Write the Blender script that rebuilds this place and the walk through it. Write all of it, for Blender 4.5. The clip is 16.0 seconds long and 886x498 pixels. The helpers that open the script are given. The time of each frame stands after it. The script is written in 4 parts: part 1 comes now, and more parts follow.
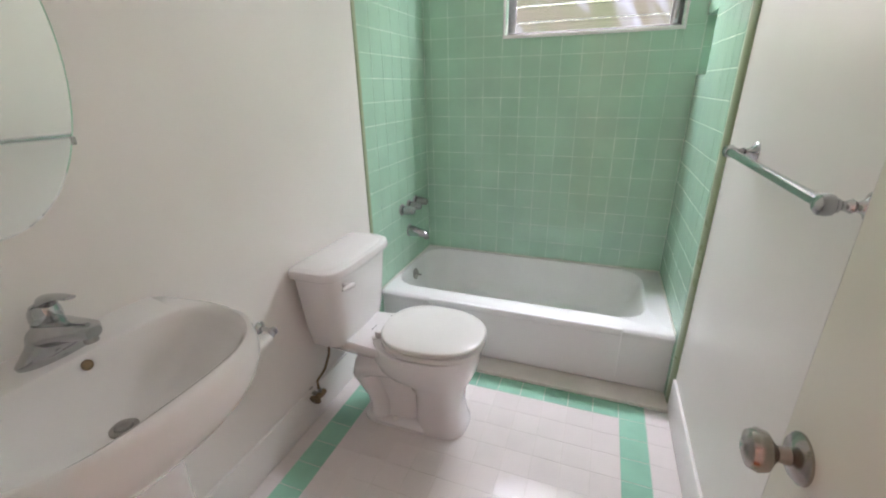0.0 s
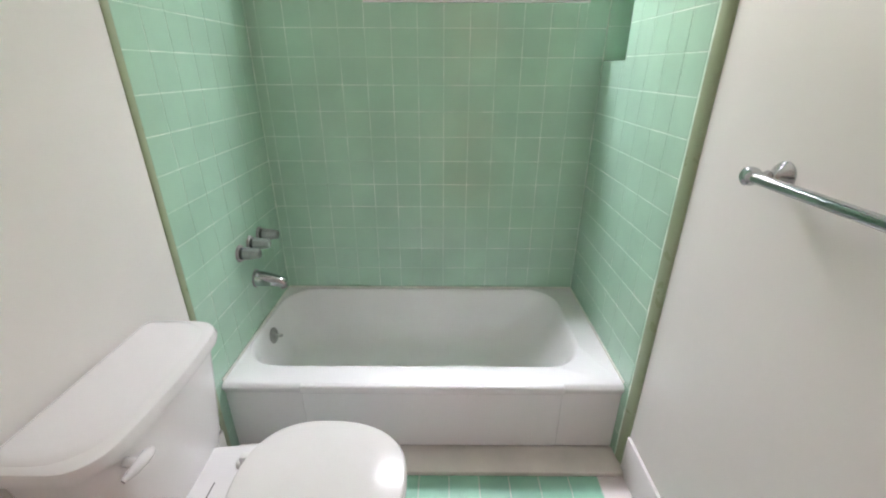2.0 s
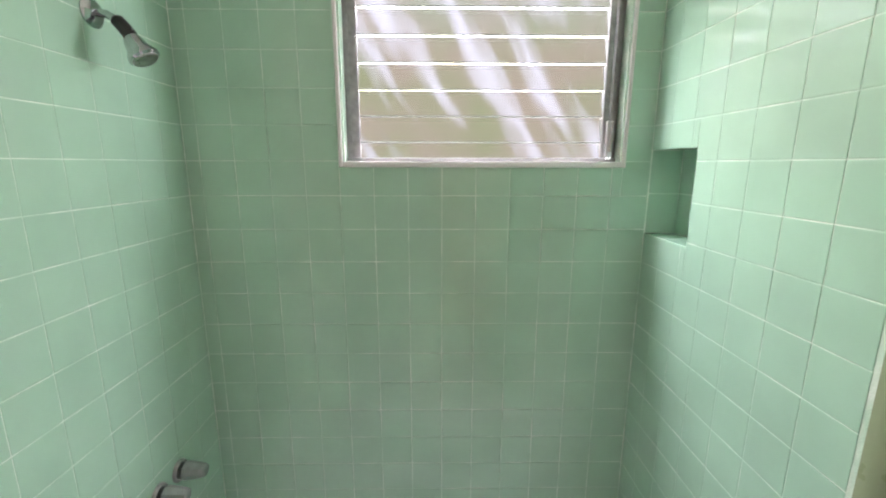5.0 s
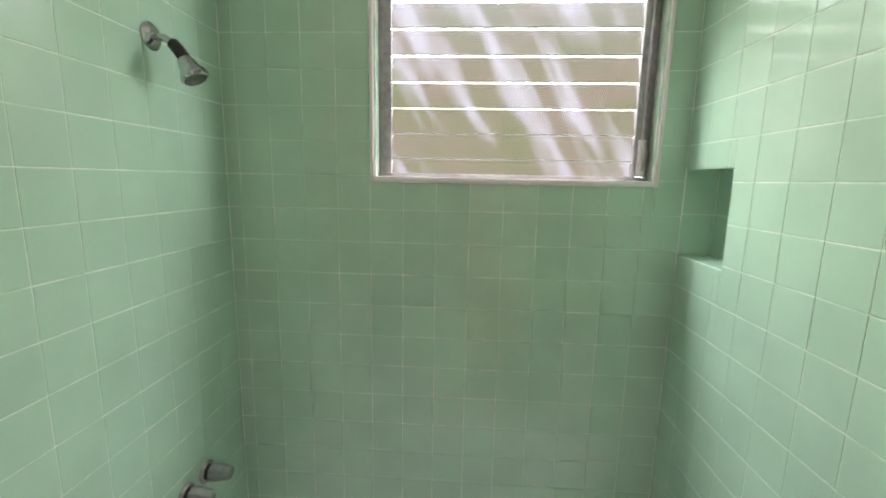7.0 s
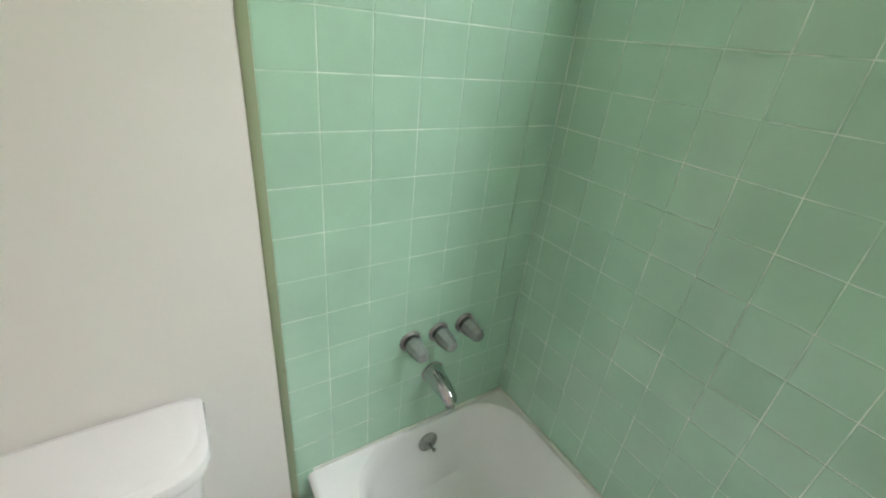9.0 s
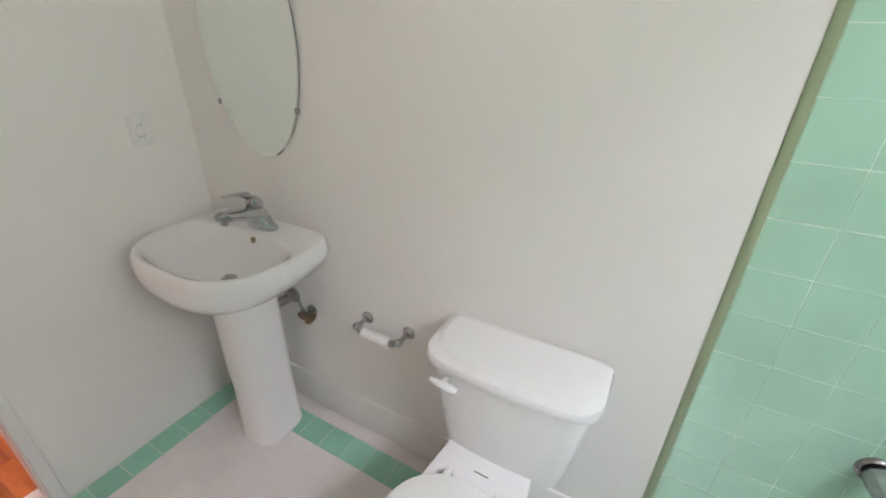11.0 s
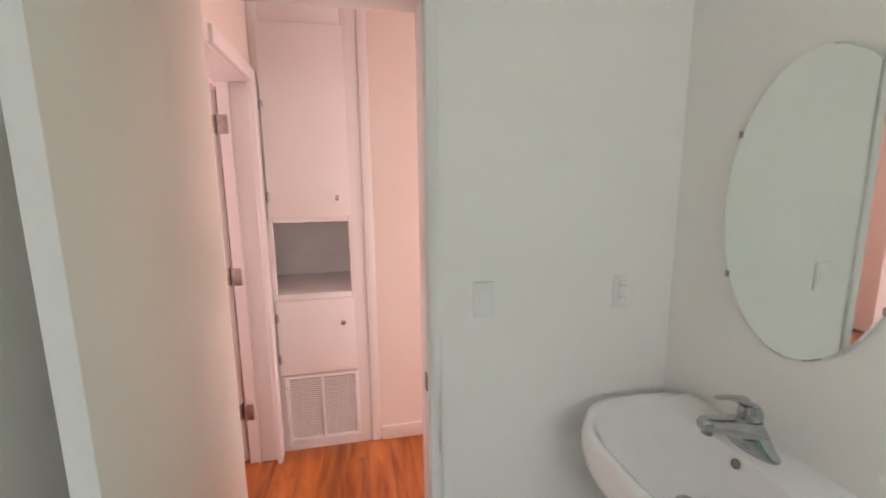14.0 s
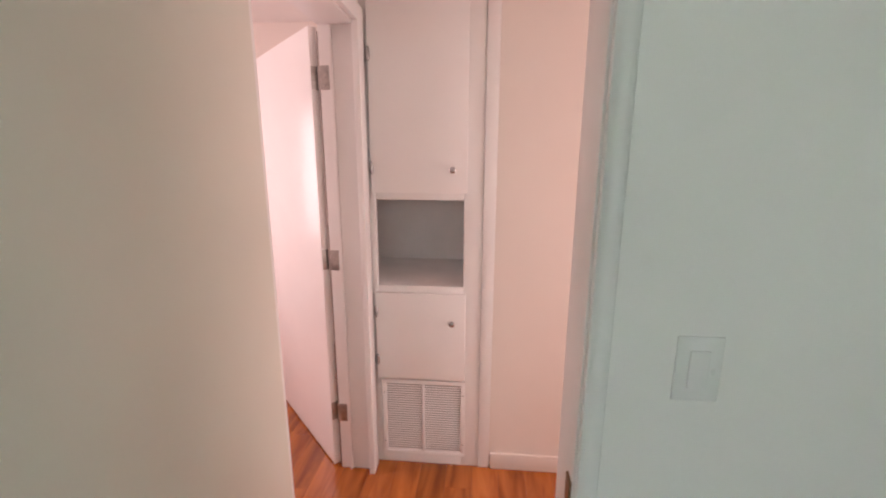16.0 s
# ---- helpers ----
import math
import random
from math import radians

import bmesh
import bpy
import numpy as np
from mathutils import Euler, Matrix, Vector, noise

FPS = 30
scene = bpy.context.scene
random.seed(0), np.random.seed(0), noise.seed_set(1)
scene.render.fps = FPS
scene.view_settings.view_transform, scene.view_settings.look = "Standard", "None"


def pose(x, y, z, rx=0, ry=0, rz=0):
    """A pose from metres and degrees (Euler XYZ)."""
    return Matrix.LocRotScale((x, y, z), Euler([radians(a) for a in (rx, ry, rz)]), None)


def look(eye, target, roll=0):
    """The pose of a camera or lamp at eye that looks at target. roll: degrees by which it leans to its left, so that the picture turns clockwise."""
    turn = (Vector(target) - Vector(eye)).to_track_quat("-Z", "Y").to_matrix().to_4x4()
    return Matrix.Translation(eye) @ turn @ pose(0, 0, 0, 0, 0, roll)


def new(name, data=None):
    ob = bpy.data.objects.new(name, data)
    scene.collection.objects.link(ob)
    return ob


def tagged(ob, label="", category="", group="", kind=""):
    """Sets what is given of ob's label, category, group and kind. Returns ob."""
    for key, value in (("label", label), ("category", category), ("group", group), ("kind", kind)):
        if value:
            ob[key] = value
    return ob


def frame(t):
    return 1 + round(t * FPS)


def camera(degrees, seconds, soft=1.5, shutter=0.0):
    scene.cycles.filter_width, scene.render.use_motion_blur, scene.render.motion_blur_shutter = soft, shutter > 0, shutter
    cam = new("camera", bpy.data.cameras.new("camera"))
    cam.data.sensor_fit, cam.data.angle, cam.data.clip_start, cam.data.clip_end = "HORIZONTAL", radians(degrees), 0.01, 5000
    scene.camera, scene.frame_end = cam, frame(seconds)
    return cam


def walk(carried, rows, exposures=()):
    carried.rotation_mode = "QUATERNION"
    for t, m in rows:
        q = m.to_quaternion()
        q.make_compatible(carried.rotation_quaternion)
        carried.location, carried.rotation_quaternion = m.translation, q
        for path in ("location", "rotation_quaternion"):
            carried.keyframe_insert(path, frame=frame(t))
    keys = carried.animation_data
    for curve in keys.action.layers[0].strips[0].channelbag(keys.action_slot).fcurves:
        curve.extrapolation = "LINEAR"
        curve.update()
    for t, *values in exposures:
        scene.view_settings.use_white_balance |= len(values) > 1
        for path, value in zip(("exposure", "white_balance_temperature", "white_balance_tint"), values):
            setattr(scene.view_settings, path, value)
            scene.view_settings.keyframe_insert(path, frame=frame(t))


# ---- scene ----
cam = camera(93.8, 16.0, soft=2.1)
METRES, EYE, TILT, LEAN, TURN = 2.95, 1.29, 0.0, 0.0, 19.7
PATH = [
    (0, (0.207, 0.07, 1.371), (-0.452, 1.812, 0.642), -1.1),
    (0.5, (0.16, 0.116, 1.374), (-0.239, 1.922, 0.611), -0.0),
    (1, (0.121, 0.278, 1.372), (-0.12, 2.108, 0.6), -0.0),
    (1.5, (0.084, 0.495, 1.374), (-0.062, 2.326, 0.581), -0.3),
    (2, (-0.044, 0.706, 1.375), (-0.049, 2.539, 0.573), 0.2),
    (2.5, (-0.062, 0.888, 1.403), (-0.05, 2.699, 0.553), 0.3),
    (3, (-0.061, 1.07, 1.445), (-0.065, 2.847, 0.526), 0.6),
    (3.5, (-0.052, 1.195, 1.467), (-0.058, 2.966, 0.539), 0.2),
    (4, (-0.059, 1.256, 1.515), (-0.043, 3.089, 0.714), 0.2),
    (4.5, (-0.058, 1.275, 1.576), (-0.035, 3.186, 0.984), 0.3),
    (5, (-0.061, 1.271, 1.621), (-0.037, 3.231, 1.22), 0.1),
    (5.2, (-0.061, 1.268, 1.632), (-0.036, 3.24, 1.303), 0.2),
    (7.3, (-0.05, 1.262, 1.615), (-0.246, 3.225, 1.284), 1.6),
    (7.5, (-0.029, 1.3, 1.593), (-0.361, 3.232, 1.196), 2.0),
    (8, (-0.032, 1.458, 1.538), (-0.742, 3.228, 0.937), 3.4),
    (8.5, (-0.052, 1.597, 1.501), (-1.174, 3.055, 0.718), 5.1),
    (9, (-0.032, 1.707, 1.494), (-1.497, 2.72, 0.585), 6.0),
    (9.5, (-0.002, 1.728, 1.497), (-1.669, 2.215, 0.506), 5.5),
    (10, (0.01, 1.684, 1.501), (-1.712, 1.7, 0.483), 4.2),
    (10.2, (0.03, 1.683, 1.503), (-1.683, 1.49, 0.489), 3.6),
    (12.3, (0.132, 1.527, 1.468), (-1.045, 0.045, 0.82), -0.8),
    (12.5, (0.145, 1.506, 1.477), (-0.943, -0.059, 0.87), -1.1),
    (13, (0.156, 1.44, 1.495), (-0.694, -0.3, 0.997), -1.2),
    (13.5, (0.141, 1.341, 1.515), (-0.476, -0.52, 1.119), -0.9),
    (14, (0.139, 1.218, 1.534), (-0.26, -0.715, 1.211), -0.6),
    (14.5, (0.136, 1.112, 1.535), (-0.089, -0.85, 1.218), -0.1),
    (15, (0.124, 1.013, 1.519), (0.04, -0.957, 1.184), 0.3),
    (15.5, (0.102, 0.881, 1.519), (0.163, -1.082, 1.142), 0.6),
    (16, (0.117, 0.692, 1.501), (0.293, -1.253, 1.073), 0.1),
]
EXPOSURES = [(0, 0.78, 5750, 19), (2.5, 0.78, 5850, 19), (3.5, 0.80, 5900, 20), (5, 0.68, 5950, 21), (7.5, 0.45, 6250, 17), (8, 0.50, 6300, 10), (8.5, 0.54, 6100, 10), (9.5, 0.80, 5900, 15), (12.5, 0.76, 5550, 17), (14, 0.80, 5600, 16), (16, 0.62, 5400, 9)]
walk(cam, [(t, look(eye, target, roll)) for t, eye, target, roll in PATH], EXPOSURES)

# ---- world, light ----
L, R, B = -0.848, 0.612, 2.60          # faces of the alcove's tiles: x, x, y
PL, PR = -0.856, 0.628               # faces of the painted side walls
D, DH = 0.08, -0.04                  # door wall: bathroom face, hall face
H = 2.44                             # ceiling
HY = -1.12                           # hall's far wall
HX = 0.63                            # hall's end wall

world = bpy.data.worlds.new("world")
scene.world = world
world.use_nodes = True
wn = world.node_tree.nodes
sky = wn.new("ShaderNodeTexSky")
sky.sky_type, sky.sun_disc = "NISHITA", False
sky.sun_elevation, sky.sun_rotation = radians(50), radians(200)
world.node_tree.links.new(sky.outputs[0], wn["Background"].inputs[0])
wn["Background"].inputs[1].default_value = 0.1


def area(name, m, sx, sy, watts, color):
    d = bpy.data.lights.new(name, "AREA")
    d.shape, d.size, d.size_y, d.energy, d.color = "RECTANGLE", sx, sy, watts, color
    ob = new(name, d)
    ob.matrix_world = m
    return ob


# added lamps stand in for garden sky and daylight of rooms off the hall
area("sky_daylight", look((0.10, B + 0.95, 3.30), (0.08, 1.9, 0.6)), 2.4, 1.3, 450, (1.0, 0.95, 0.90))
# side lamp added to brighten the alcove's west wall up to the corner
area("sky_daylight", look((1.50, B + 0.50, 2.10), (-0.80, 2.45, 1.50)), 1.0, 1.2, 60, (1.0, 0.95, 0.88))
# unseen sources, added to brighten the hall and the bedroom doorway
area("hall_daylight", look((-1.75, -0.58, 1.15), (0.6, -0.8, 0.9)), 0.9, 1.4, 17, (1.0, 0.68, 0.55))
area("bedroom_daylight", look((2.9, -0.9, 1.5), (0.8, -0.9, 1.2)), 1.2, 1.2, 30, (1.0, 0.66, 0.56))
# the backdrop glows to light the room in place of outdoor daylight
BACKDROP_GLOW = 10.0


# ---- materials ----
def material(name, color, rough=0.5, metal=0.0, vary=0.06, scale=6.0, bump=0.0, bump_scale=60.0, island=0.0, rough_vary=0.08, spec=0.5, coat=0.0):
    m = bpy.data.materials.new(name)
    m.use_nodes = True
    nt = m.node_tree
    n, ln = nt.nodes, nt.links
    p = n["Principled BSDF"]
    p.inputs["Roughness"].default_value = rough
    p.inputs["Metallic"].default_value = metal
    p.inputs["Specular IOR Level"].default_value = spec
    p.inputs["Coat Weight"].default_value = coat
    p.inputs["Coat Roughness"].default_value = 0.06
    geo = n.new("ShaderNodeNewGeometry")
    big = n.new("ShaderNodeTexNoise")
    big.inputs["Scale"].default_value = scale
    big.inputs["Detail"].default_value = 5
    ln.new(geo.outputs["Position"], big.inputs["Vector"])
    ramp = n.new("ShaderNodeValToRGB")
    ramp.color_ramp.elements[0].position, ramp.color_ramp.elements[1].position = 0.3, 0.7
    ramp.color_ramp.elements[0].color = (*[c * (1 - vary) for c in color], 1)
    ramp.color_ramp.elements[1].color = (*[min(1, c * (1 + vary)) for c in color], 1)
    ln.new(big.outputs[0], ramp.inputs[0])
    out = ramp.outputs[0]
    if island:
        info = n.new("ShaderNodeObjectInfo")
        mr = n.new("ShaderNodeMapRange")
        mr.inputs["To Min"].default_value, mr.inputs["To Max"].default_value = 1 - island, 1 + island
        ln.new(info.outputs["Random"], mr.inputs["Value"])
        mix = n.new("ShaderNodeVectorMath")
        mix.operation = "SCALE"
        ln.new(out, mix.inputs[0])
        ln.new(mr.outputs[0], mix.inputs["Scale"])
        out = mix.outputs[0]
    ln.new(out, p.inputs["Base Color"])
    mrr = n.new("ShaderNodeMapRange")
    mrr.inputs["To Min"].default_value, mrr.inputs["To Max"].default_value = max(0.02, rough - rough_vary), rough + rough_vary
    rn = n.new("ShaderNodeTexNoise")
    rn.inputs["Scale"].default_value = scale * 2.3
    ln.new(geo.outputs["Position"], rn.inputs["Vector"])
    ln.new(rn.outputs[0], mrr.inputs["Value"])
    ln.new(mrr.outputs[0], p.inputs["Roughness"])
    if bump:
        bn = n.new("ShaderNodeTexNoise")
        bn.inputs["Scale"].default_value = bump_scale
        bn.inputs["Detail"].default_value = 3
        b = n.new("ShaderNodeBump")
        b.inputs["Strength"].default_value = bump
        b.inputs["Distance"].default_value = 0.002
        ln.new(geo.outputs["Position"], bn.inputs["Vector"])
        ln.new(bn.outputs[0], b.inputs["Height"])
        ln.new(b.outputs[0], p.inputs["Normal"])
    return m


PAINT = material("wall_paint", (0.82, 0.79, 0.755), 0.33, vary=0.02, scale=2.2, bump=0.10, bump_scale=60, rough_vary=0.04)
DOORPAINT = material("door_paint", (0.69, 0.665, 0.575), 0.36, vary=0.02, scale=3, bump=0.08, bump_scale=45)
TRIMPAINT = material("trim_paint", (0.81, 0.785, 0.765), 0.3, vary=0.015, scale=5, bump=0.06, bump_scale=50, rough_vary=0.03)
HALLPAINT = material("hall_paint", (0.76, 0.69, 0.63), 0.45, vary=0.02, scale=3, bump=0.12, bump_scale=80)
CEILPAINT = material("ceiling_paint", (0.82, 0.80, 0.77), 0.7, vary=0.03, scale=4, bump=0.3, bump_scale=90)
GREEN = material("green_tile", (0.425, 0.64, 0.49), 0.13, vary=0.06, scale=5, bump=0.06, bump_scale=14, island=0.015, rough_vary=0.015, spec=1.0)
GREENEDGE = material("green_tile_edge", (0.33, 0.39, 0.24), 0.3, vary=0.05, scale=9, bump=0.15, bump_scale=60)
GREENFLOOR = material("green_floor_tile", (0.30, 0.56, 0.42), 0.2, vary=0.07, scale=8, bump=0.12, bump_scale=30, island=0.08)
WHITEFLOOR = material("white_floor_tile", (0.76, 0.71, 0.69), 0.09, vary=0.03, scale=6, bump=0.1, bump_scale=25, island=0.02, rough_vary=0.05)
FLOORGROUT = material("floor_grout", (0.70, 0.66, 0.62), 0.8, vary=0.07, scale=12, bump=0.4, bump_scale=300)
PORCELAIN = material("porcelain", (0.845, 0.825, 0.825), 0.1, vary=0.015, scale=4, bump=0.05, bump_scale=10, rough_vary=0.03, coat=0.3)
ENAMEL = material("tub_enamel", (0.87, 0.86, 0.86), 0.22, vary=0.02, scale=4, bump=0.08, bump_scale=12, rough_vary=0.03)
SEAT = material("seat_plastic", (0.83, 0.81, 0.79), 0.2, vary=0.02, scale=5)
CHROME = material("chrome", (0.50, 0.51, 0.52), 0.09, metal=1.0, vary=0.12, scale=30, bump=0.1, bump_scale=60)
DULLCHROME = material("worn_chrome", (0.36, 0.35, 0.34), 0.3, metal=1.0, vary=0.25, scale=45, bump=0.3, bump_scale=150)
SATIN = material("satin_knob", (0.40, 0.37, 0.34), 0.22, metal=1.0, vary=0.15, scale=40, bump=0.1, bump_scale=120)
BRASS = material("aged_brass", (0.26, 0.19, 0.12), 0.38, metal=1.0, vary=0.25, scale=50, bump=0.3, bump_scale=150)
DARK = material("dark_rubber", (0.015, 0.015, 0.015), 0.45)
ACRYLIC = material("tap_acrylic", (0.34, 0.37, 0.35), 0.16, metal=0.35, vary=0.1, scale=60)
ALU = material("aluminium", (0.62, 0.62, 0.64), 0.42, metal=0.85, vary=0.12, scale=30, bump=0.2, bump_scale=120)
CARD = material("cardboard_roll", (0.80, 0.78, 0.75), 0.5, vary=0.03, scale=30)
SWITCH = material("switch_plastic", (0.86, 0.84, 0.82), 0.3, vary=0.01)
NICKEL = material("hinge_nickel", (0.42, 0.40, 0.38), 0.32, metal=1.0, vary=0.2, scale=60)
VENTBACK = material("vent_shade", (0.10, 0.08, 0.07), 0.8)
CABIN = material("cabinet_inside", (0.88, 0.84, 0.82), 0.6, vary=0.05, scale=5, bump=0.2, bump_scale=70)


def grout_material():
    """Green-white joints, whiter in stretches where they were filled anew."""
    m = material("tile_grout", (0.52, 0.66, 0.52), 0.75, vary=0.1, scale=14, bump=0.4, bump_scale=300)
    n, ln = m.node_tree.nodes, m.node_tree.links
    ramp = next(k for k in n if k.bl_idname == "ShaderNodeValToRGB")
    ramp.color_ramp.elements[0].position, ramp.color_ramp.elements[1].position = 0.40, 0.70
    ramp.color_ramp.elements[0].color = (0.50, 0.69, 0.55, 1)
    ramp.color_ramp.elements[1].color = (0.86, 0.92, 0.82, 1)
    return m


GROUT = grout_material()


def wood_material():
    m = material("hall_oak", (0.40, 0.15, 0.045), 0.2, vary=0.2, scale=3, coat=0.4)
    n, ln = m.node_tree.nodes, m.node_tree.links
    geo = next(k for k in n if k.bl_idname == "ShaderNodeNewGeometry")
    noise_node = next(k for k in n if k.bl_idname == "ShaderNodeTexNoise")
    ramp = next(k for k in n if k.bl_idname == "ShaderNodeValToRGB")
    mp = n.new("ShaderNodeMapping")
    mp.inputs["Scale"].default_value = (5.5, 0.8, 1)
    info = n.new("ShaderNodeObjectInfo")
    add = n.new("ShaderNodeVectorMath")
    cmb = n.new("ShaderNodeCombineXYZ")
    mul = n.new("ShaderNodeMath")
    mul.operation, mul.inputs[1].default_value = "MULTIPLY", 31.0
    ln.new(info.outputs["Random"], mul.inputs[0])
    ln.new(mul.outputs[0], cmb.inputs[1])
    ln.new(geo.outputs["Position"], add.inputs[0])
    ln.new(cmb.outputs[0], add.inputs[1])
    ln.new(add.outputs[0], mp.inputs[0])
    ln.new(mp.outputs[0], noise_node.inputs["Vector"])
    noise_node.inputs["Detail"].default_value = 8
    noise_node.inputs["Distortion"].default_value = 0.6
    hi, lo = (0.46, 0.145, 0.020, 1), (0.20, 0.046, 0.006, 1)
    ramp.color_ramp.elements[0].color, ramp.color_ramp.elements[1].color = lo, hi
    hs = n.new("ShaderNodeHueSaturation")
    mr = n.new("ShaderNodeMapRange")
    mr.inputs["To Min"].default_value, mr.inputs["To Max"].default_value = 0.8, 1.15
    ln.new(info.outputs["Random"], mr.inputs["Value"])
    ln.new(mr.outputs[0], hs.inputs["Value"])
    ln.new(ramp.outputs[0], hs.inputs["Color"])
    ln.new(hs.outputs[0], n["Principled BSDF"].inputs["Base Color"])
    return m


OAK = wood_material()

MIRROR = bpy.data.materials.new("mirror_silver")
MIRROR.use_nodes = True
MIRROR.node_tree.nodes["Principled BSDF"].inputs["Metallic"].default_value = 1.0
MIRROR.node_tree.nodes["Principled BSDF"].inputs["Roughness"].default_value = 0.03
MIRROR.node_tree.nodes["Principled BSDF"].inputs["Base Color"].default_value = (0.88, 0.91, 0.88, 1)

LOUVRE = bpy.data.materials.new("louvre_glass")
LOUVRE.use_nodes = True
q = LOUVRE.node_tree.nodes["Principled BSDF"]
# dark tint dims the overbright backdrop seen through the blades
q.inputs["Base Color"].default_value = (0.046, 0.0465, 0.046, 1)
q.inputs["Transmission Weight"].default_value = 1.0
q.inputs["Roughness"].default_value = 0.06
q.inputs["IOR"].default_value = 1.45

EDGEGLASS = material("ground_glass_edge", (0.26, 0.29, 0.28), 0.4, vary=0.03, scale=20)
TRACK = material("weathered_track", (0.34, 0.33, 0.33), 0.5, metal=0.2, vary=0.2, scale=40, bump=0.2, bump_scale=120)


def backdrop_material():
    """Planting and pale wall beyond the window, out of focus; sunlight painted as glow."""
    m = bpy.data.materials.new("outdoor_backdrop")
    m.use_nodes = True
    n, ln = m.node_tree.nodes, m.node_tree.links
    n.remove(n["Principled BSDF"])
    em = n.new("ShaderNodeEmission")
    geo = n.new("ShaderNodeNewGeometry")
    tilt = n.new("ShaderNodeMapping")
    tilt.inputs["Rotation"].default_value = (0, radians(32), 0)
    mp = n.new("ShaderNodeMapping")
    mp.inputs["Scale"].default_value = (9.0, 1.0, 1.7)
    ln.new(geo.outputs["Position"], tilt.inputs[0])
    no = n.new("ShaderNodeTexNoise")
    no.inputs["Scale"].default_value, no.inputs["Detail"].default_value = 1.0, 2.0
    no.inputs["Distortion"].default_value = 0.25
    # streaks: dappled sun painted into the glow
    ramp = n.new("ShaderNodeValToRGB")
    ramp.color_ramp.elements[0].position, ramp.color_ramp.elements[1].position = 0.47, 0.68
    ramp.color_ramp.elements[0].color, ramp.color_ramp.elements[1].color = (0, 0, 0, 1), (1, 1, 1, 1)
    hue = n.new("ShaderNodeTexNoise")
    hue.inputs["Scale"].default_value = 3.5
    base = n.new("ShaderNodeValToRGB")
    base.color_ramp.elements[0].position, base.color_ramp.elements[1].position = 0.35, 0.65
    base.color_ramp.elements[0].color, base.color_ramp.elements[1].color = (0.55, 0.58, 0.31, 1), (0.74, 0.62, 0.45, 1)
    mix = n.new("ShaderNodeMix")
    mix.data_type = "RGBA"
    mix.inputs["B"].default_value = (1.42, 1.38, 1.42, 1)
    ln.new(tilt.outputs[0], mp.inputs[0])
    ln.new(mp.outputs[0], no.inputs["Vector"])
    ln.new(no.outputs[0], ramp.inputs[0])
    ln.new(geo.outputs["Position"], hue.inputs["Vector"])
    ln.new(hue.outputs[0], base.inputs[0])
    # whiter towards the top: sky brightness painted in
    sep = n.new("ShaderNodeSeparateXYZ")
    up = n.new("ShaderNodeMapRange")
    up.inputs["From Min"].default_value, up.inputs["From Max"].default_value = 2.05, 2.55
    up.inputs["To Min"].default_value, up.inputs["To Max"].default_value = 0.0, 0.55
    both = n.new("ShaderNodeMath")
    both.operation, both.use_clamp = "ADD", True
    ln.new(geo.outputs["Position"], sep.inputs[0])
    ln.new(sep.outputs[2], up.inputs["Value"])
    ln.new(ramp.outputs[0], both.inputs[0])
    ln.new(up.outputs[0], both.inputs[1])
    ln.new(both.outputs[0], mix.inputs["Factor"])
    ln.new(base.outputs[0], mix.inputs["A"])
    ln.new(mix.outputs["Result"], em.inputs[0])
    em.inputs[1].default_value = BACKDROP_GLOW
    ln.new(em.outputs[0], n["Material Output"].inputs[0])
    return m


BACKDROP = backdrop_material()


# ---- mesh helpers ----
def part(name, bm, mat, parent=None, label="", smooth=False, kind="", category="", group=""):
    me = bpy.data.meshes.new(name)
    bmesh.ops.recalc_face_normals(bm, faces=bm.faces)
    bm.to_mesh(me)
    bm.free()
    me.materials.append(mat)
    if smooth:
        me.shade_smooth()
        me.set_sharp_from_angle(angle=radians(38))
    ob = new(name, me)
    ob.parent = parent
    return tagged(ob, label, category, group, kind)


def thing(name, label, category, at=(0, 0, 0), group=""):
    ob = new(name)
    ob.location = at
    ob.empty_display_size = 0.05
    return tagged(ob, label, category, group)


def box(x0, x1, y0, y1, z0, z1, bevel=0.0, seg=2, bm=None):
    b = bmesh.new()
    r = bmesh.ops.create_cube(b, size=1)
    for v in r["verts"]:
        v.co = Vector(((x0 + x1) / 2 + v.co.x * (x1 - x0), (y0 + y1) / 2 + v.co.y * (y1 - y0), (z0 + z1) / 2 + v.co.z * (z1 - z0)))
    if bevel:
        bmesh.ops.bevel(b, geom=list(b.edges), offset=bevel, segments=seg, profile=0.5, affect="EDGES")
    if bm is None:
        return b
    return join(bm, b)


def join(bm, b, m=None):
    if m is not None:
        bmesh.ops.transform(b, matrix=m, verts=b.verts)
    me = bpy.data.meshes.new("t")
    b.to_mesh(me)
    b.free()
    bm.from_mesh(me)
    bpy.data.meshes.remove(me)
    return bm


def lathe(profile, m=None, steps=24, bm=None):
    """Turns a profile of (radius, height) about z."""
    b = bmesh.new()
    rings = []
    for r, z in profile:
        if r < 1e-6:
            rings.append([b.verts.new((0, 0, z))])
        else:
            rings.append([b.verts.new((r * math.cos(2 * math.pi * k / steps), r * math.sin(2 * math.pi * k / steps), z)) for k in range(steps)])
    bridge(b, rings)
    if m is not None:
        bmesh.ops.transform(b, matrix=m, verts=b.verts)
    return b if bm is None else join(bm, b)


def bridge(b, rings, closed=True):
    for p, c in zip(rings, rings[1:]):
        n = max(len(p), len(c))
        for k in range(n if closed else n - 1):
            j = (k + 1) % n
            if len(p) == 1 and len(c) > 1:
                b.faces.new((p[0], c[k], c[j]))
            elif len(c) == 1 and len(p) > 1:
                b.faces.new((p[k], c[0], p[j]))
            elif len(p) > 1:
                b.faces.new((p[k], c[k], c[j], p[j]))


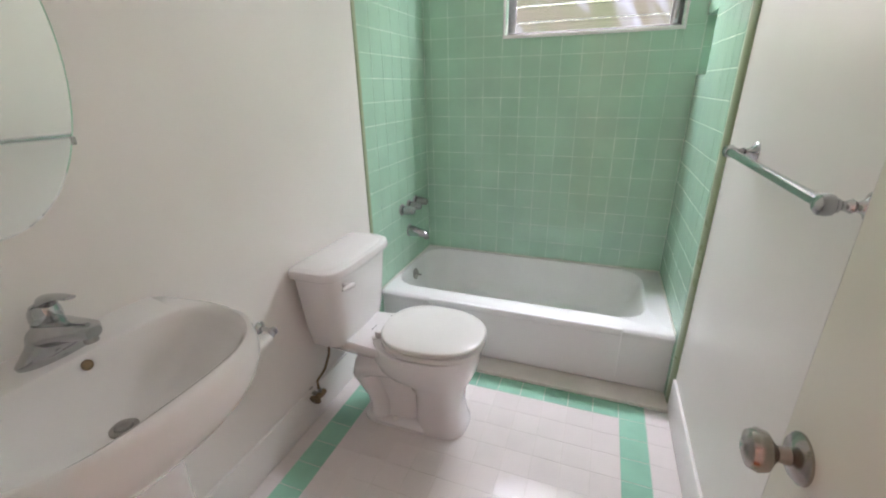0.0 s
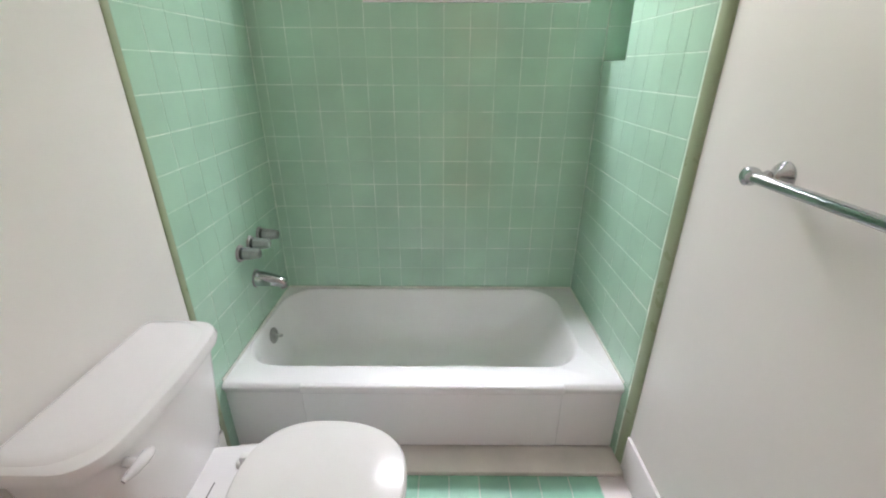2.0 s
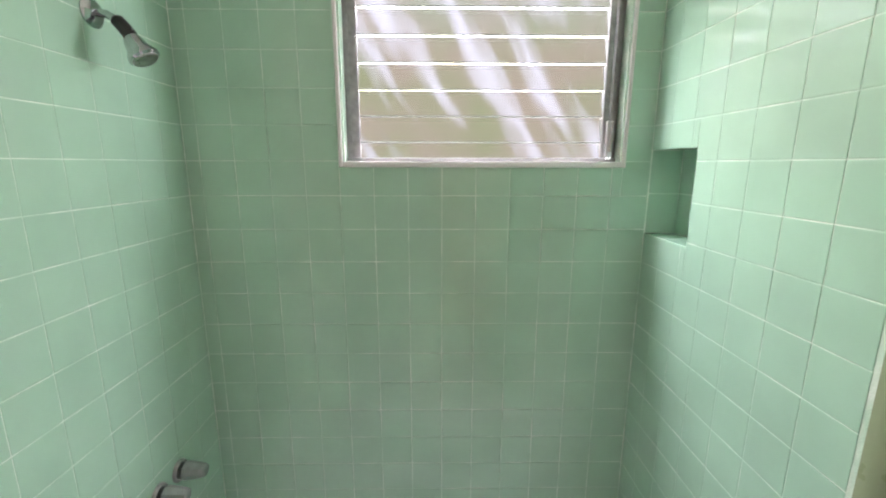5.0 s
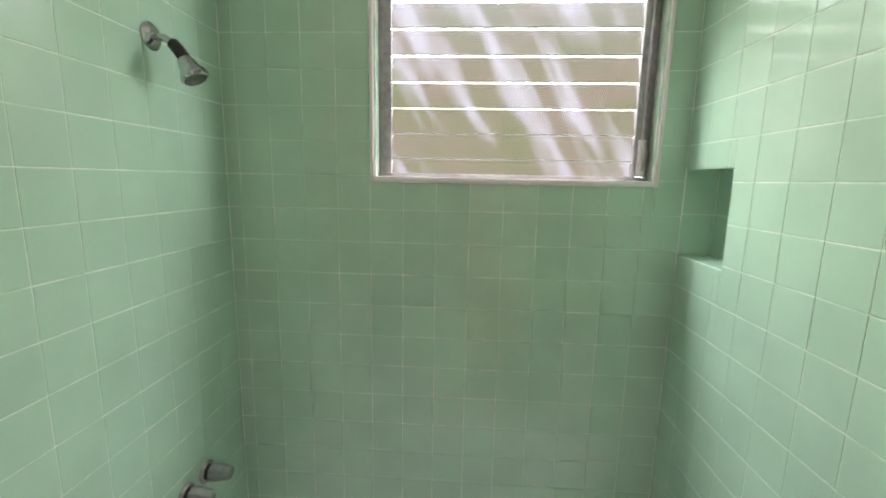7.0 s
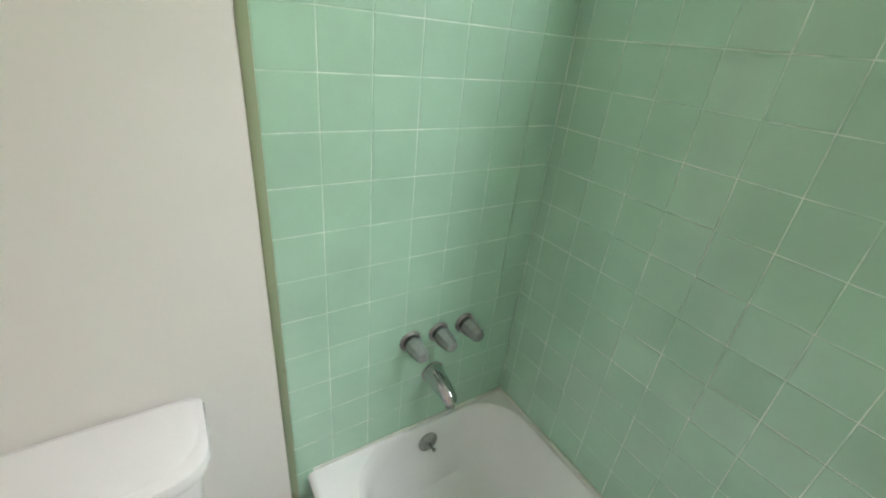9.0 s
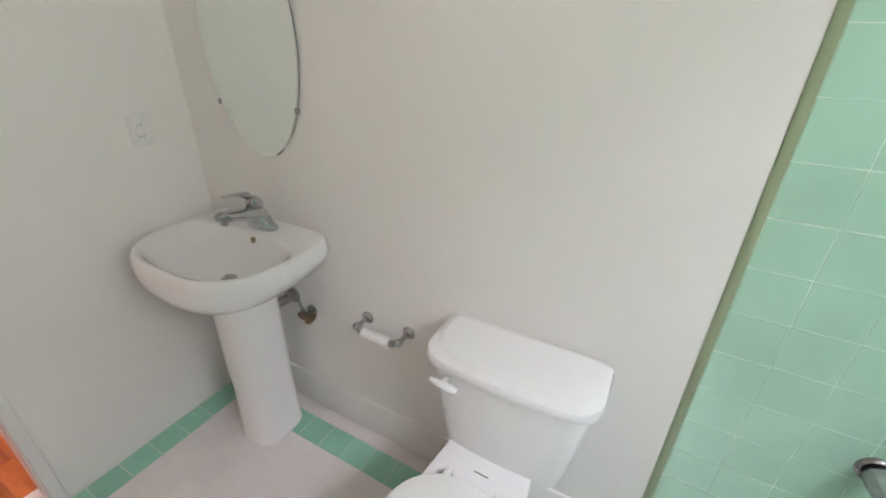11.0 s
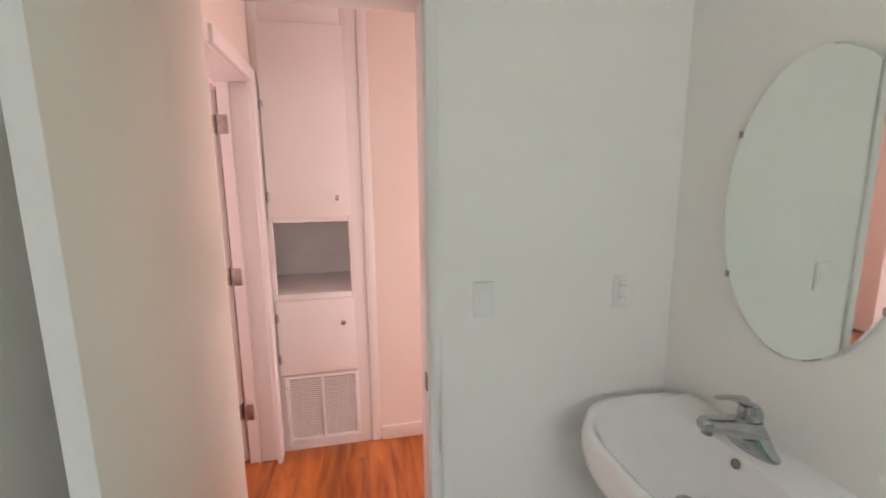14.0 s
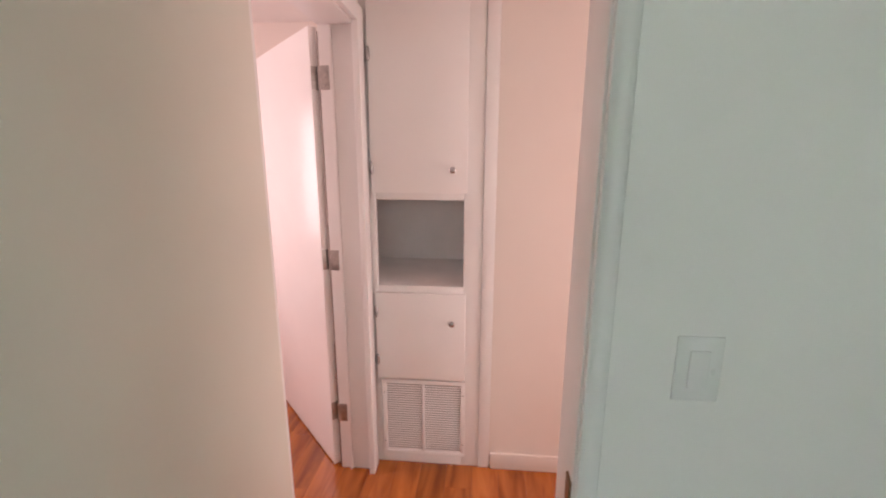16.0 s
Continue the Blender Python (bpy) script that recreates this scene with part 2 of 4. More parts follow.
def loft(rings, cap0=True, cap1=True, bm=None):
    """Skins rings of points, closing the ends."""
    b = bmesh.new()
    vs = [[b.verts.new(p) for p in r] for r in rings]
    bridge(b, vs)
    if cap0:
        b.faces.new(vs[0][::-1])
    if cap1:
        b.faces.new(vs[-1])
    return b if bm is None else join(bm, b)


def tube(points, radius, steps=12, bm=None):
    """A round tube along points; radius may be a list."""
    pts = [Vector(p) for p in points]
    rad = radius if isinstance(radius, (list, tuple)) else [radius] * len(pts)
    rings, side = [], None
    for i, p in enumerate(pts):
        d = (pts[min(i + 1, len(pts) - 1)] - pts[max(i - 1, 0)]).normalized()
        if side is None:
            side = d.orthogonal().normalized()
        side = (side - d * side.dot(d)).normalized()
        up = d.cross(side)
        rings.append([p + rad[i] * (math.cos(a) * side + math.sin(a) * up) for a in [2 * math.pi * k / steps for k in range(steps)]])
    return loft(rings, bm=bm)


def oval(cx, cy, z, hx, hy, e=2.0, n=40, front=None):
    """A superellipse ring; front: another half length on the +x side."""
    out = []
    for k in range(n):
        a = 2 * math.pi * k / n
        c, s = math.cos(a), math.sin(a)
        r = front if front and c > 0 else hx
        out.append(Vector((cx + r * math.copysign(abs(c) ** (2 / e), c), cy + hy * math.copysign(abs(s) ** (2 / e), s), z)))
    return out


def axis_to(x, y, z, direction):
    """A matrix that takes z to a direction, at a place."""
    return Matrix.Translation((x, y, z)) @ Vector(direction).to_track_quat("Z", "Y").to_matrix().to_4x4()


# ---- structure ----
def wall(name, pieces, mat, label, category="wall"):
    bm = bmesh.new()
    for p in pieces:
        box(*p, bm=bm)
    return part(name, bm, mat, None, label, kind="structure", category=category)


T = 0.0009   # tile thickness over the grout bed
TE_L, TE_R = 1.825, 1.803   # where the tiling ends on the side walls
WX0, WX1, WZ0, WZ1 = -0.352, 0.512, 1.625, 2.20   # window opening in the tiled wall
NY0, NZ0, NZ1, ND = 2.368, 1.402, 1.665, 0.10     # niche

wall_left = wall("wall_west", [(PL - 0.12, PL, D, TE_L, 0, H)], PAINT, "cream painted plaster wall beside the sink and toilet")
wall_right = wall("wall_east", [(PR, PR + 0.12, D, TE_R, 0, H)], PAINT, "cream painted plaster wall that carries the towel bar")
wall_door = wall("wall_south", [(PL - 0.12, -0.062, DH, D, 0, H), (-0.062, 0.560, DH, D, 2.02, H), (0.560, PR + 0.12, DH, D, 0, H)], PAINT,
                 "cream painted wall with the bathroom doorway, switch and outlet")
alcove_left = wall("wall_shower_west", [(PL - 0.12, L - T, TE_L + 0.02, B, 0, H), (PL - 0.12, PL - 0.01, TE_L, TE_L + 0.02, 0, H)], GROUT, "green tiled end wall of the tub alcove with the taps")
alcove_right = wall("wall_shower_east", [(R + T, PR + 0.12, TE_R + 0.04, NY0 - T, 0, H), (PR + 0.018, PR + 0.12, TE_R, TE_R + 0.04, 0, H), (R + T, PR + 0.12, NY0 - T, B, 0, NZ0 - T), (R + T, PR + 0.12, NY0 - T, B, NZ1 + T, H),
                     (R + ND, PR + 0.12, NY0 - T, B, NZ0 - T, NZ1 + T)], GROUT, "green tiled end wall of the tub alcove with a shelf niche")
alcove_back = wall("wall_north", [(PL - 0.12, WX0, B + T, B + 0.08, 0, H), (WX1, PR + 0.12, B + T, B + 0.08, 0, H), (WX0, WX1, B + T, B + 0.08, 0, WZ0), (WX0, WX1, B + T, B + 0.08, WZ1, H)],
                   GROUT, "green tiled long wall of the tub alcove below a louvred window")
floor = wall("floor", [(PL, PR, D - 0.05, B, -0.06, -T)], FLOORGROUT, "white and green tiled bathroom floor", "floor")
ceiling = wall("ceiling", [(PL - 0.12, PR + 0.12, DH, B + 0.08, H, H + 0.1)], CEILPAINT, "white painted bathroom ceiling", "ceiling")

# hall and the room beyond
wall("wall_hall_end", [(HX, HX + 0.15, HY - 0.05, -1.065, 0, H), (HX, HX + 0.15, -1.065, -0.26, 2.03, H), (HX, HX + 0.15, -0.26, DH, 0, H)], HALLPAINT, "warm painted end wall of the hall with a bedroom doorway")
wall("wall_hall_south", [(-1.9, 0.105, HY - 0.12, HY, 0, H)], HALLPAINT, "warm painted hall wall beside the built-in cabinet")
wall("wall_hall_back", [(0.105, HX, HY - 0.62, HY - 0.60, 0, H), (0.04, 0.105, HY - 0.62, HY - 0.12, 0, H), (0.735, 0.745, HY - 0.62, HY - 0.05, 0, H), (HX, 0.735, HY - 0.62, HY - 0.60, 0, H)], HALLPAINT, "plain wall behind the built-in hall cabinet")
wall("wall_hall_far", [(-2.0, -1.9, HY - 0.12, DH, 0, H), (-1.9, PL - 0.12, DH, D, 0, H)], HALLPAINT, "plain painted far end of the hall")
wall("wall_bedroom", [(HX + 0.15, 3.2, -2.5, -2.4, 0, H), (3.1, 3.2, -2.4, 0.5, 0, H), (HX + 0.15, 3.2, 0.5, 0.6, 0, H), (0.745, HX + 0.15, -2.4, HY - 0.05, 0, H), (PR + 0.12, HX + 0.15, D, 0.6, 0, H)],
     HALLPAINT, "plain painted walls of the bedroom beyond the hall")
wall("ceiling_hall", [(-2.0, HX + 0.15, HY - 0.62, DH, H, H + 0.1)], CEILPAINT, "white painted hall ceiling", "ceiling")
wall("ceiling_bedroom", [(HX + 0.15, 3.2, -2.5, 0.6, H, H + 0.1)], CEILPAINT, "white painted bedroom ceiling", "ceiling")
hall_floor = wall("floor_hall", [(-2.0, 3.2, -2.5, DH - 0.02, -0.08, -0.012)], material("hall_subfloor", (0.16, 0.055, 0.015), 0.4, vary=0.2, scale=9), "glossy orange oak strip floor of the hall", "floor")
wall("door_threshold", [(-0.062, 0.560, DH - 0.02, D - 0.01, -0.05, 0.002)], TRIMPAINT, "pale threshold strip in the bathroom doorway", "threshold")


# trims
def board(name, pieces, mat, label, category, bevel=0.004):
    bm = bmesh.new()
    for p in pieces:
        box(*p, bevel=bevel, seg=2, bm=bm)
    return part(name, bm, mat, None, label, kind="structure", category=category, smooth=True)


board("baseboard", [(PR - 0.012, PR, 0.10, TE_R - 0.002, 0, 0.165)], TRIMPAINT, "white painted wooden baseboard along the towel-bar wall", "baseboard")
board("baseboard", [(PL, PL + 0.012, 0.10, TE_L - 0.004, 0, 0.165)], TRIMPAINT, "white painted wooden baseboard behind sink and toilet", "baseboard")
board("baseboard", [(-1.9, 0.045, HY, HY + 0.012, -0.012, 0.075)], HALLPAINT, "low painted baseboard along the hall wall", "baseboard")
board("door_jamb", [(-0.062, -0.046, DH, D, 0, 2.02), (0.550, 0.560, DH, D, 0, 2.02), (-0.046, 0.550, DH, D, 2.005, 2.02)], TRIMPAINT, "white painted jamb of the bathroom doorway", "door frame", 0.002)
board("door_casing", [(-0.085, -0.050, D, D + 0.012, 0, 2.05), (-0.085, 0.60, D, D + 0.012, 2.012, 2.05)], TRIMPAINT, "white painted casing round the bathroom doorway", "door frame")
board("door_casing", [(-0.118, -0.056, DH - 0.014, DH, 0, 2.07), (0.556, 0.61, DH - 0.014, DH, 0, 2.07), (-0.118, 0.61, DH - 0.014, DH, 2.02, 2.08)], TRIMPAINT,
      "white painted casing on the hall side of the bathroom doorway", "door frame")
board("door_casing", [(HX - 0.026, HX, -1.098, -1.018, -0.012, 2.085), (HX - 0.026, HX, -1.018, -0.46, 2.022, 2.085), (HX - 0.012, HX, -0.46, -0.20, 2.022, 2.085), (HX - 0.012, HX, -0.255, -0.20, -0.012, 2.022)], TRIMPAINT,
      "white painted casing of the bedroom doorway in the hall", "door frame")
board("door_jamb", [(HX, HX + 0.15, -1.065, -1.053, -0.012, 2.03), (HX, HX + 0.15, -1.053, -0.26, 2.018, 2.03), (HX + 0.09, HX + 0.105, -1.053, -1.043, -0.012, 2.018)], TRIMPAINT, "white painted jamb of the bedroom doorway", "door frame", 0.002)
board("wall_corner_trim", [(0.05, 0.105, HY, HY + 0.008, -0.012, H - 0.002)], TRIMPAINT, "white painted vertical trim beside the hall cabinet", "trim", 0.006)

# bullnose ends of the tiling
for x, xp, y0, w in ((L, PL, TE_L, 0.020), (R, PR, TE_R, 0.040)):
    curve = [(xp + (x - xp) * math.sin(math.pi / 2 * k / 6), y0 + w * (1 - math.cos(math.pi / 2 * k / 6))) for k in range(7)]
    back = xp + (xp - x)
    loft([[Vector((px, py, z)) for px, py in curve + [(back, y0 + w), (back, y0)]] for z in (0.0, H - 0.001)], bm=(bm := bmesh.new()))
    part("tile_edge", bm, GREENEDGE, None, "olive green bullnose strip that ends the alcove tiling", kind="structure", category="tile trim", smooth=True)


# ---- bathtub ----
def bathtub():
    t = thing("bathtub", "white enamelled alcove bathtub with a plain apron, empty", "bathtub", ((L + R) / 2, 2.24, 0))
    inv = Matrix.Translation(-t.location)
    x0, x1, y0, y1, zr = L + 0.001, R - 0.001, 1.885, B - 0.001, 0.328

    def ring(ax0, ax1, ay0, ay1, z, r, n=8):
        out = []
        for cx, cy, a0 in ((ax1 - r, ay1 - r, 0), (ax0 + r, ay1 - r, 90), (ax0 + r, ay0 + r, 180), (ax1 - r, ay0 + r, 270)):
            for k in range(n + 1):
                a = radians(a0 + 90 * k / n)
                out.append(Vector((cx + r * math.cos(a), cy + r * math.sin(a), z)))
        return out
    rings = [ring(x0, x1, y0 + 0.004, y1, 0.02, 0.002), ring(x0, x1, y0 + 0.004, y1, 0.275, 0.002), ring(x0, x1, y0 - 0.002, y1, 0.290, 0.003), ring(x0, x1, y0 - 0.010, y1, 0.300, 0.004), ring(x0, x1, y0 - 0.012, y1, 0.312, 0.005),
             ring(x0 + 0.001, x1 - 0.001, y0 - 0.006, y1, 0.322, 0.006), ring(x0 + 0.004, x1 - 0.004, y0 + 0.006, y1 - 0.002, zr, 0.01),
             ring(-0.832, 0.512, 1.978, 2.580, zr, 0.15), ring(-0.827, 0.504, 1.985, 2.576, 0.321, 0.15), ring(-0.823, 0.495, 1.994, 2.570, 0.308, 0.15),
             ring(-0.817, 0.48, 2.004, 2.558, 0.26, 0.15), ring(-0.80, 0.43, 2.018, 2.535, 0.16, 0.15), ring(-0.77, 0.37, 2.035, 2.510, 0.085, 0.14),
             ring(-0.72, 0.32, 2.065, 2.475, 0.058, 0.11), ring(-0.65, 0.22, 2.13, 2.41, 0.050, 0.09)]
    bm = loft(rings, cap0=False)
    bmesh.ops.transform(bm, matrix=inv, verts=bm.verts)
    part("tub_shell", bm, ENAMEL, t, smooth=True)
    bm = box(-0.566, 0.395, y0 - 0.0015, y0 + 0.01, 0.02, 0.296, 0.006, 3)
    box(-0.566, 0.395, y0 - 0.018, y0 + 0.01, 0.290, 0.3265, 0.008, 3, bm=bm)
    bmesh.ops.transform(bm, matrix=inv, verts=bm.verts)
    part("apron_panel", bm, ENAMEL, t, "slightly proud middle of the white apron", smooth=True)
    bm = lathe([(0, 0.0), (0.030, 0), (0.036, 0.004), (0.034, 0.007), (0.024, 0.006), (0.022, 0.001), (0, 0.001)], inv @ Matrix.Translation((-0.635, 2.225, 0.056)))
    d = part("drain", bm, BRASS, t, "tarnished brass drain ring", smooth=True)
    bm = bmesh.new()
    for k in range(6):
        a = radians(60 * k)
        tube([(-0.635 + 0.007 * math.cos(a), 2.225 + 0.007 * math.sin(a), 0.061), (-0.635 + 0.021 * math.cos(a), 2.225 + 0.021 * math.sin(a), 0.061)], 0.0022, 6, bm)
    bmesh.ops.transform(bm, matrix=inv, verts=bm.verts)
    part("drain_cross", bm, DARK, d, "dark drain crossbars")
    bm = lathe([(0.036, -0.004), (0.036, 0.003), (0.030, 0.008), (0, 0.010)], inv @ axis_to(-0.816, 2.27, 0.258, (1, 0, 0.14)))
    o = part("overflow_plate", bm, DULLCHROME, t, "round chrome overflow plate", smooth=True)
    bm = tube([(-0.808, 2.27, 0.258), (-0.786, 2.272, 0.254), (-0.778, 2.274, 0.258)], [0.006, 0.005, 0.007], 10)
    bmesh.ops.transform(bm, matrix=inv, verts=bm.verts)
    part("trip_lever", bm, DULLCHROME, o, "small chrome trip lever", smooth=True)
    return t


bathtub()
bm = bmesh.new()
for p in ((L, L + 0.006, 1.89, B, 0.324, 0.337), (R - 0.006, R, 1.89, B, 0.324, 0.337), (L + 0.006, R - 0.006, B - 0.006, B, 0.324, 0.337)):
    box(*p, bevel=0.0025, bm=bm)
part("caulk_line", bm, material("caulk", (0.74, 0.76, 0.68), 0.5, vary=0.12, scale=20), None, "white caulk between bathtub and tiles", kind="structure", category="caulk", smooth=True)
board("tub_sill", [(PL + 0.014, PR - 0.001, 1.768, 1.888, -0.004, 0.020)], material("sill_paint", (0.76, 0.72, 0.66), 0.4, vary=0.08, scale=8), "beige base strip along the foot of the bathtub", "sill", 0.008)


# ---- taps ----
def tap(y, rise):
    t = thing("tub_tap", "chrome tub tap with a faceted clear handle on green tiles", "tap", (L, y, 0.702 + rise), "tub taps")
    part("escutcheon", lathe([(0.0345, 0), (0.0345, 0.003), (0.032, 0.007), (0.029, 0.010), (0.028, 0.004), (0, 0.004)], axis_to(0, 0, 0, (1, 0, 0))), DULLCHROME, t, smooth=True)
    # stem coloured dark as shade in the gap behind the handle
    part("stem", lathe([(0.024, 0.004), (0.024, 0.020), (0, 0.020)], axis_to(0, 0, 0, (1, 0, 0))), DARK, t, "tap stem, dark as the shaded gap behind the handle", smooth=True)
    bm = lathe([(0.0235, 0.017), (0.0280, 0.021), (0.0265, 0.040), (0.0215, 0.070), (0.0185, 0.080), (0.012, 0.083), (0, 0.083)], axis_to(0, 0, 0, (1, 0, 0)), steps=8)
    part("handle", bm, ACRYLIC, t, "faceted chromed handle")
    return t


for y, rise in ((2.190, 0.0), (2.286, 0.002), (2.381, 0.006)):
    tap(y, rise)

spout = thing("tub_spout", "chrome tub spout on green tiles above the rim", "spout", (L, 2.280, 0.546))
part("collar", lathe([(0.039, 0), (0.039, 0.003), (0.035, 0.005), (0, 0.005)], axis_to(0, 0, 0, (1, 0, 0))), DULLCHROME, spout, smooth=True)
part("barrel", tube([(0.002, 0, 0), (0.04, 0, -0.004), (0.08, 0, -0.010), (0.108, 0, -0.017), (0.122, 0, -0.026)], [0.035, 0.031, 0.026, 0.022, 0.016], 18), CHROME, spout, smooth=True)
part("lip", tube([(0.108, 0, -0.020), (0.113, 0, -0.044)], 0.015, 16), DULLCHROME, spout, "worn spout lip", smooth=True)

shower = thing("shower_head", "small chrome shower head on a short bent arm", "shower head", (L, 2.31, 1.957))
part("flange", lathe([(0.033, 0), (0.033, 0.003), (0.024, 0.011), (0.011, 0.015), (0, 0.015)], axis_to(0, 0, 0, (1, 0, 0))), CHROME, shower, smooth=True)
part("arm", tube([(0.01, 0, 0), (0.035, 0, -0.003), (0.060, 0, -0.018), (0.086, 0, -0.042)], 0.0088, 14), CHROME, shower, smooth=True)
part("joint", tube([(0.052, 0, -0.012), (0.056, 0, -0.016), (0.070, 0, -0.032), (0.080, 0, -0.046), (0.088, 0, -0.060)], [0.0095, 0.0145, 0.0150, 0.0150, 0.0165], 16), DARK, shower, "black rubber ball joint", smooth=True)
hd = part("head", lathe([(0.017, 0), (0.021, 0.010), (0.025, 0.028), (0.033, 0.042), (0.034, 0.050), (0.029, 0.054), (0, 0.054)], axis_to(0.082, 0, -0.053, (0.50, 0, -0.86))), CHROME, shower, "flared chrome spray head", smooth=True)
part("spray_face", lathe([(0.029, 0.0), (0.026, 0.003), (0, 0.003)], axis_to(0.082 + 0.50 * 0.054, 0, -0.053 - 0.86 * 0.054, (0.50, 0, -0.86))), DULLCHROME, hd, "perforated spray face")


# ---- window ----
def window():
    w = thing("window_1", "louvred glass window with a white frame and aluminium tracks, slightly open", "window", ((WX0 + WX1) / 2, B, WZ0))
    w["kind"] = "structure"
    o = Matrix.Translation(-w.location)

    def add(name, pieces, mat, label="", bevel=0.002):
        bm = bmesh.new()
        for p in pieces:
            box(*p, bevel=bevel, bm=bm)
        bmesh.ops.transform(bm, matrix=o, verts=bm.verts)
        return part(name, bm, mat, w, label, smooth=True)
    f = -0.006
    back = 0.048
    add("window_frame", [(WX0 - 0.018, WX0 + f, B - 0.006, B + 0.075, WZ0 - 0.014, WZ1 + 0.01), (WX1 - f, WX1 + 0.018, B - 0.006, B + 0.075, WZ0 - 0.014, WZ1 + 0.01),
                         (WX0 + f, WX1 - f, B - 0.006, B + 0.075, WZ1 - f, WZ1 + 0.01)], TRIMPAINT, "white painted wooden window frame")
    add("window_sill", [(WX0 + f, WX1 - f, B - 0.008, B + 0.075, WZ0 - 0.014, WZ0 + 0.004)], TRIMPAINT, "white painted window sill")
    g0, g1 = WX0 + 0.042, WX1 - 0.050
    add("metal_track", [(WX0 + f, g0 - 0.006, B + back, B + back + 0.02, WZ0 + 0.004, WZ1 - f), (WX0 + 0.020, g0 + 0.003, B + 0.028, B + 0.036, WZ0 + 0.016, WZ1 - f)], TRACK, "aluminium louvre track")
    add("metal_track", [(g1 - 0.003, g1 + 0.016, B + 0.028, B + 0.036, WZ0 + 0.016, WZ1 - f), (g1 + 0.022, g1 + 0.032, B + 0.032, B + back - 0.0005, WZ0 + 0.017, WZ1 - f), (g1 + 0.006, WX1 - f, B + back, B + back + 0.02, WZ0 + 0.017, WZ1 - f)], TRACK, "aluminium louvre track")
    add("metal_rail", [(WX0 + f, WX1 - f, B + back - 0.012, B + back + 0.022, WZ0 + 0.004, WZ0 + 0.016)], TRACK, "aluminium bottom rail")
    c = add("crank_plate", [(g1 + 0.008, g1 + 0.030, B + 0.016, B + 0.030, WZ0 + 0.02, WZ0 + 0.13)], ALU, "aluminium crank plate")
    bm = tube([(g1 + 0.022, B + 0.012, WZ0 + 0.125), (g1 + 0.024, B + 0.006, WZ0 + 0.10), (g1 + 0.016, B + 0.006, WZ0 + 0.035)], [0.004, 0.005, 0.006], 8)
    bmesh.ops.transform(bm, matrix=o, verts=bm.verts)
    part("crank_handle", bm, DULLCHROME, c, "folded metal crank handle", smooth=True)
    z, low = WZ0 - 0.015, 0.024
    while z < WZ1 - 0.02:
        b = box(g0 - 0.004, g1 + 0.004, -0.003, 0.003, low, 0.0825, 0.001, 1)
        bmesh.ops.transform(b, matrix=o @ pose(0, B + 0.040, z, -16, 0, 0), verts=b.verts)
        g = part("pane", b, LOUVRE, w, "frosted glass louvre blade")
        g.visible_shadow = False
        b = box(g0 - 0.003, g1 + 0.003, -0.0034, 0.0034, low - 0.0010, low + 0.0010, 0.0004, 1)
        bmesh.ops.transform(b, matrix=o @ pose(0, B + 0.040, z, -16, 0, 0), verts=b.verts)
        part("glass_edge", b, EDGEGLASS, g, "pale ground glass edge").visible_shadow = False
        bm = bmesh.new()
        for xx in (g0 - 0.005, g1 - 0.001):
            bc = box(xx, xx + 0.006, -0.006, 0.006, low, 0.075, 0.001, 1)
            join(bm, bc, pose(0, B + 0.040, z, -16, 0, 0))
        bmesh.ops.transform(bm, matrix=o, verts=bm.verts)
        part("blade_clip", bm, ALU, w, "aluminium blade clips")
        z += 0.0795
        low = 0.0
    return w


window()
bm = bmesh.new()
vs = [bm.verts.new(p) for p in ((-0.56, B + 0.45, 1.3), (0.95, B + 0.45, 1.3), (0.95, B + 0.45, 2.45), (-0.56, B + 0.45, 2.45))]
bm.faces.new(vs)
part("backdrop", bm, BACKDROP, None, "blurred garden and pale wall with painted glow beyond the bathroom window", kind="structure", category="backdrop")


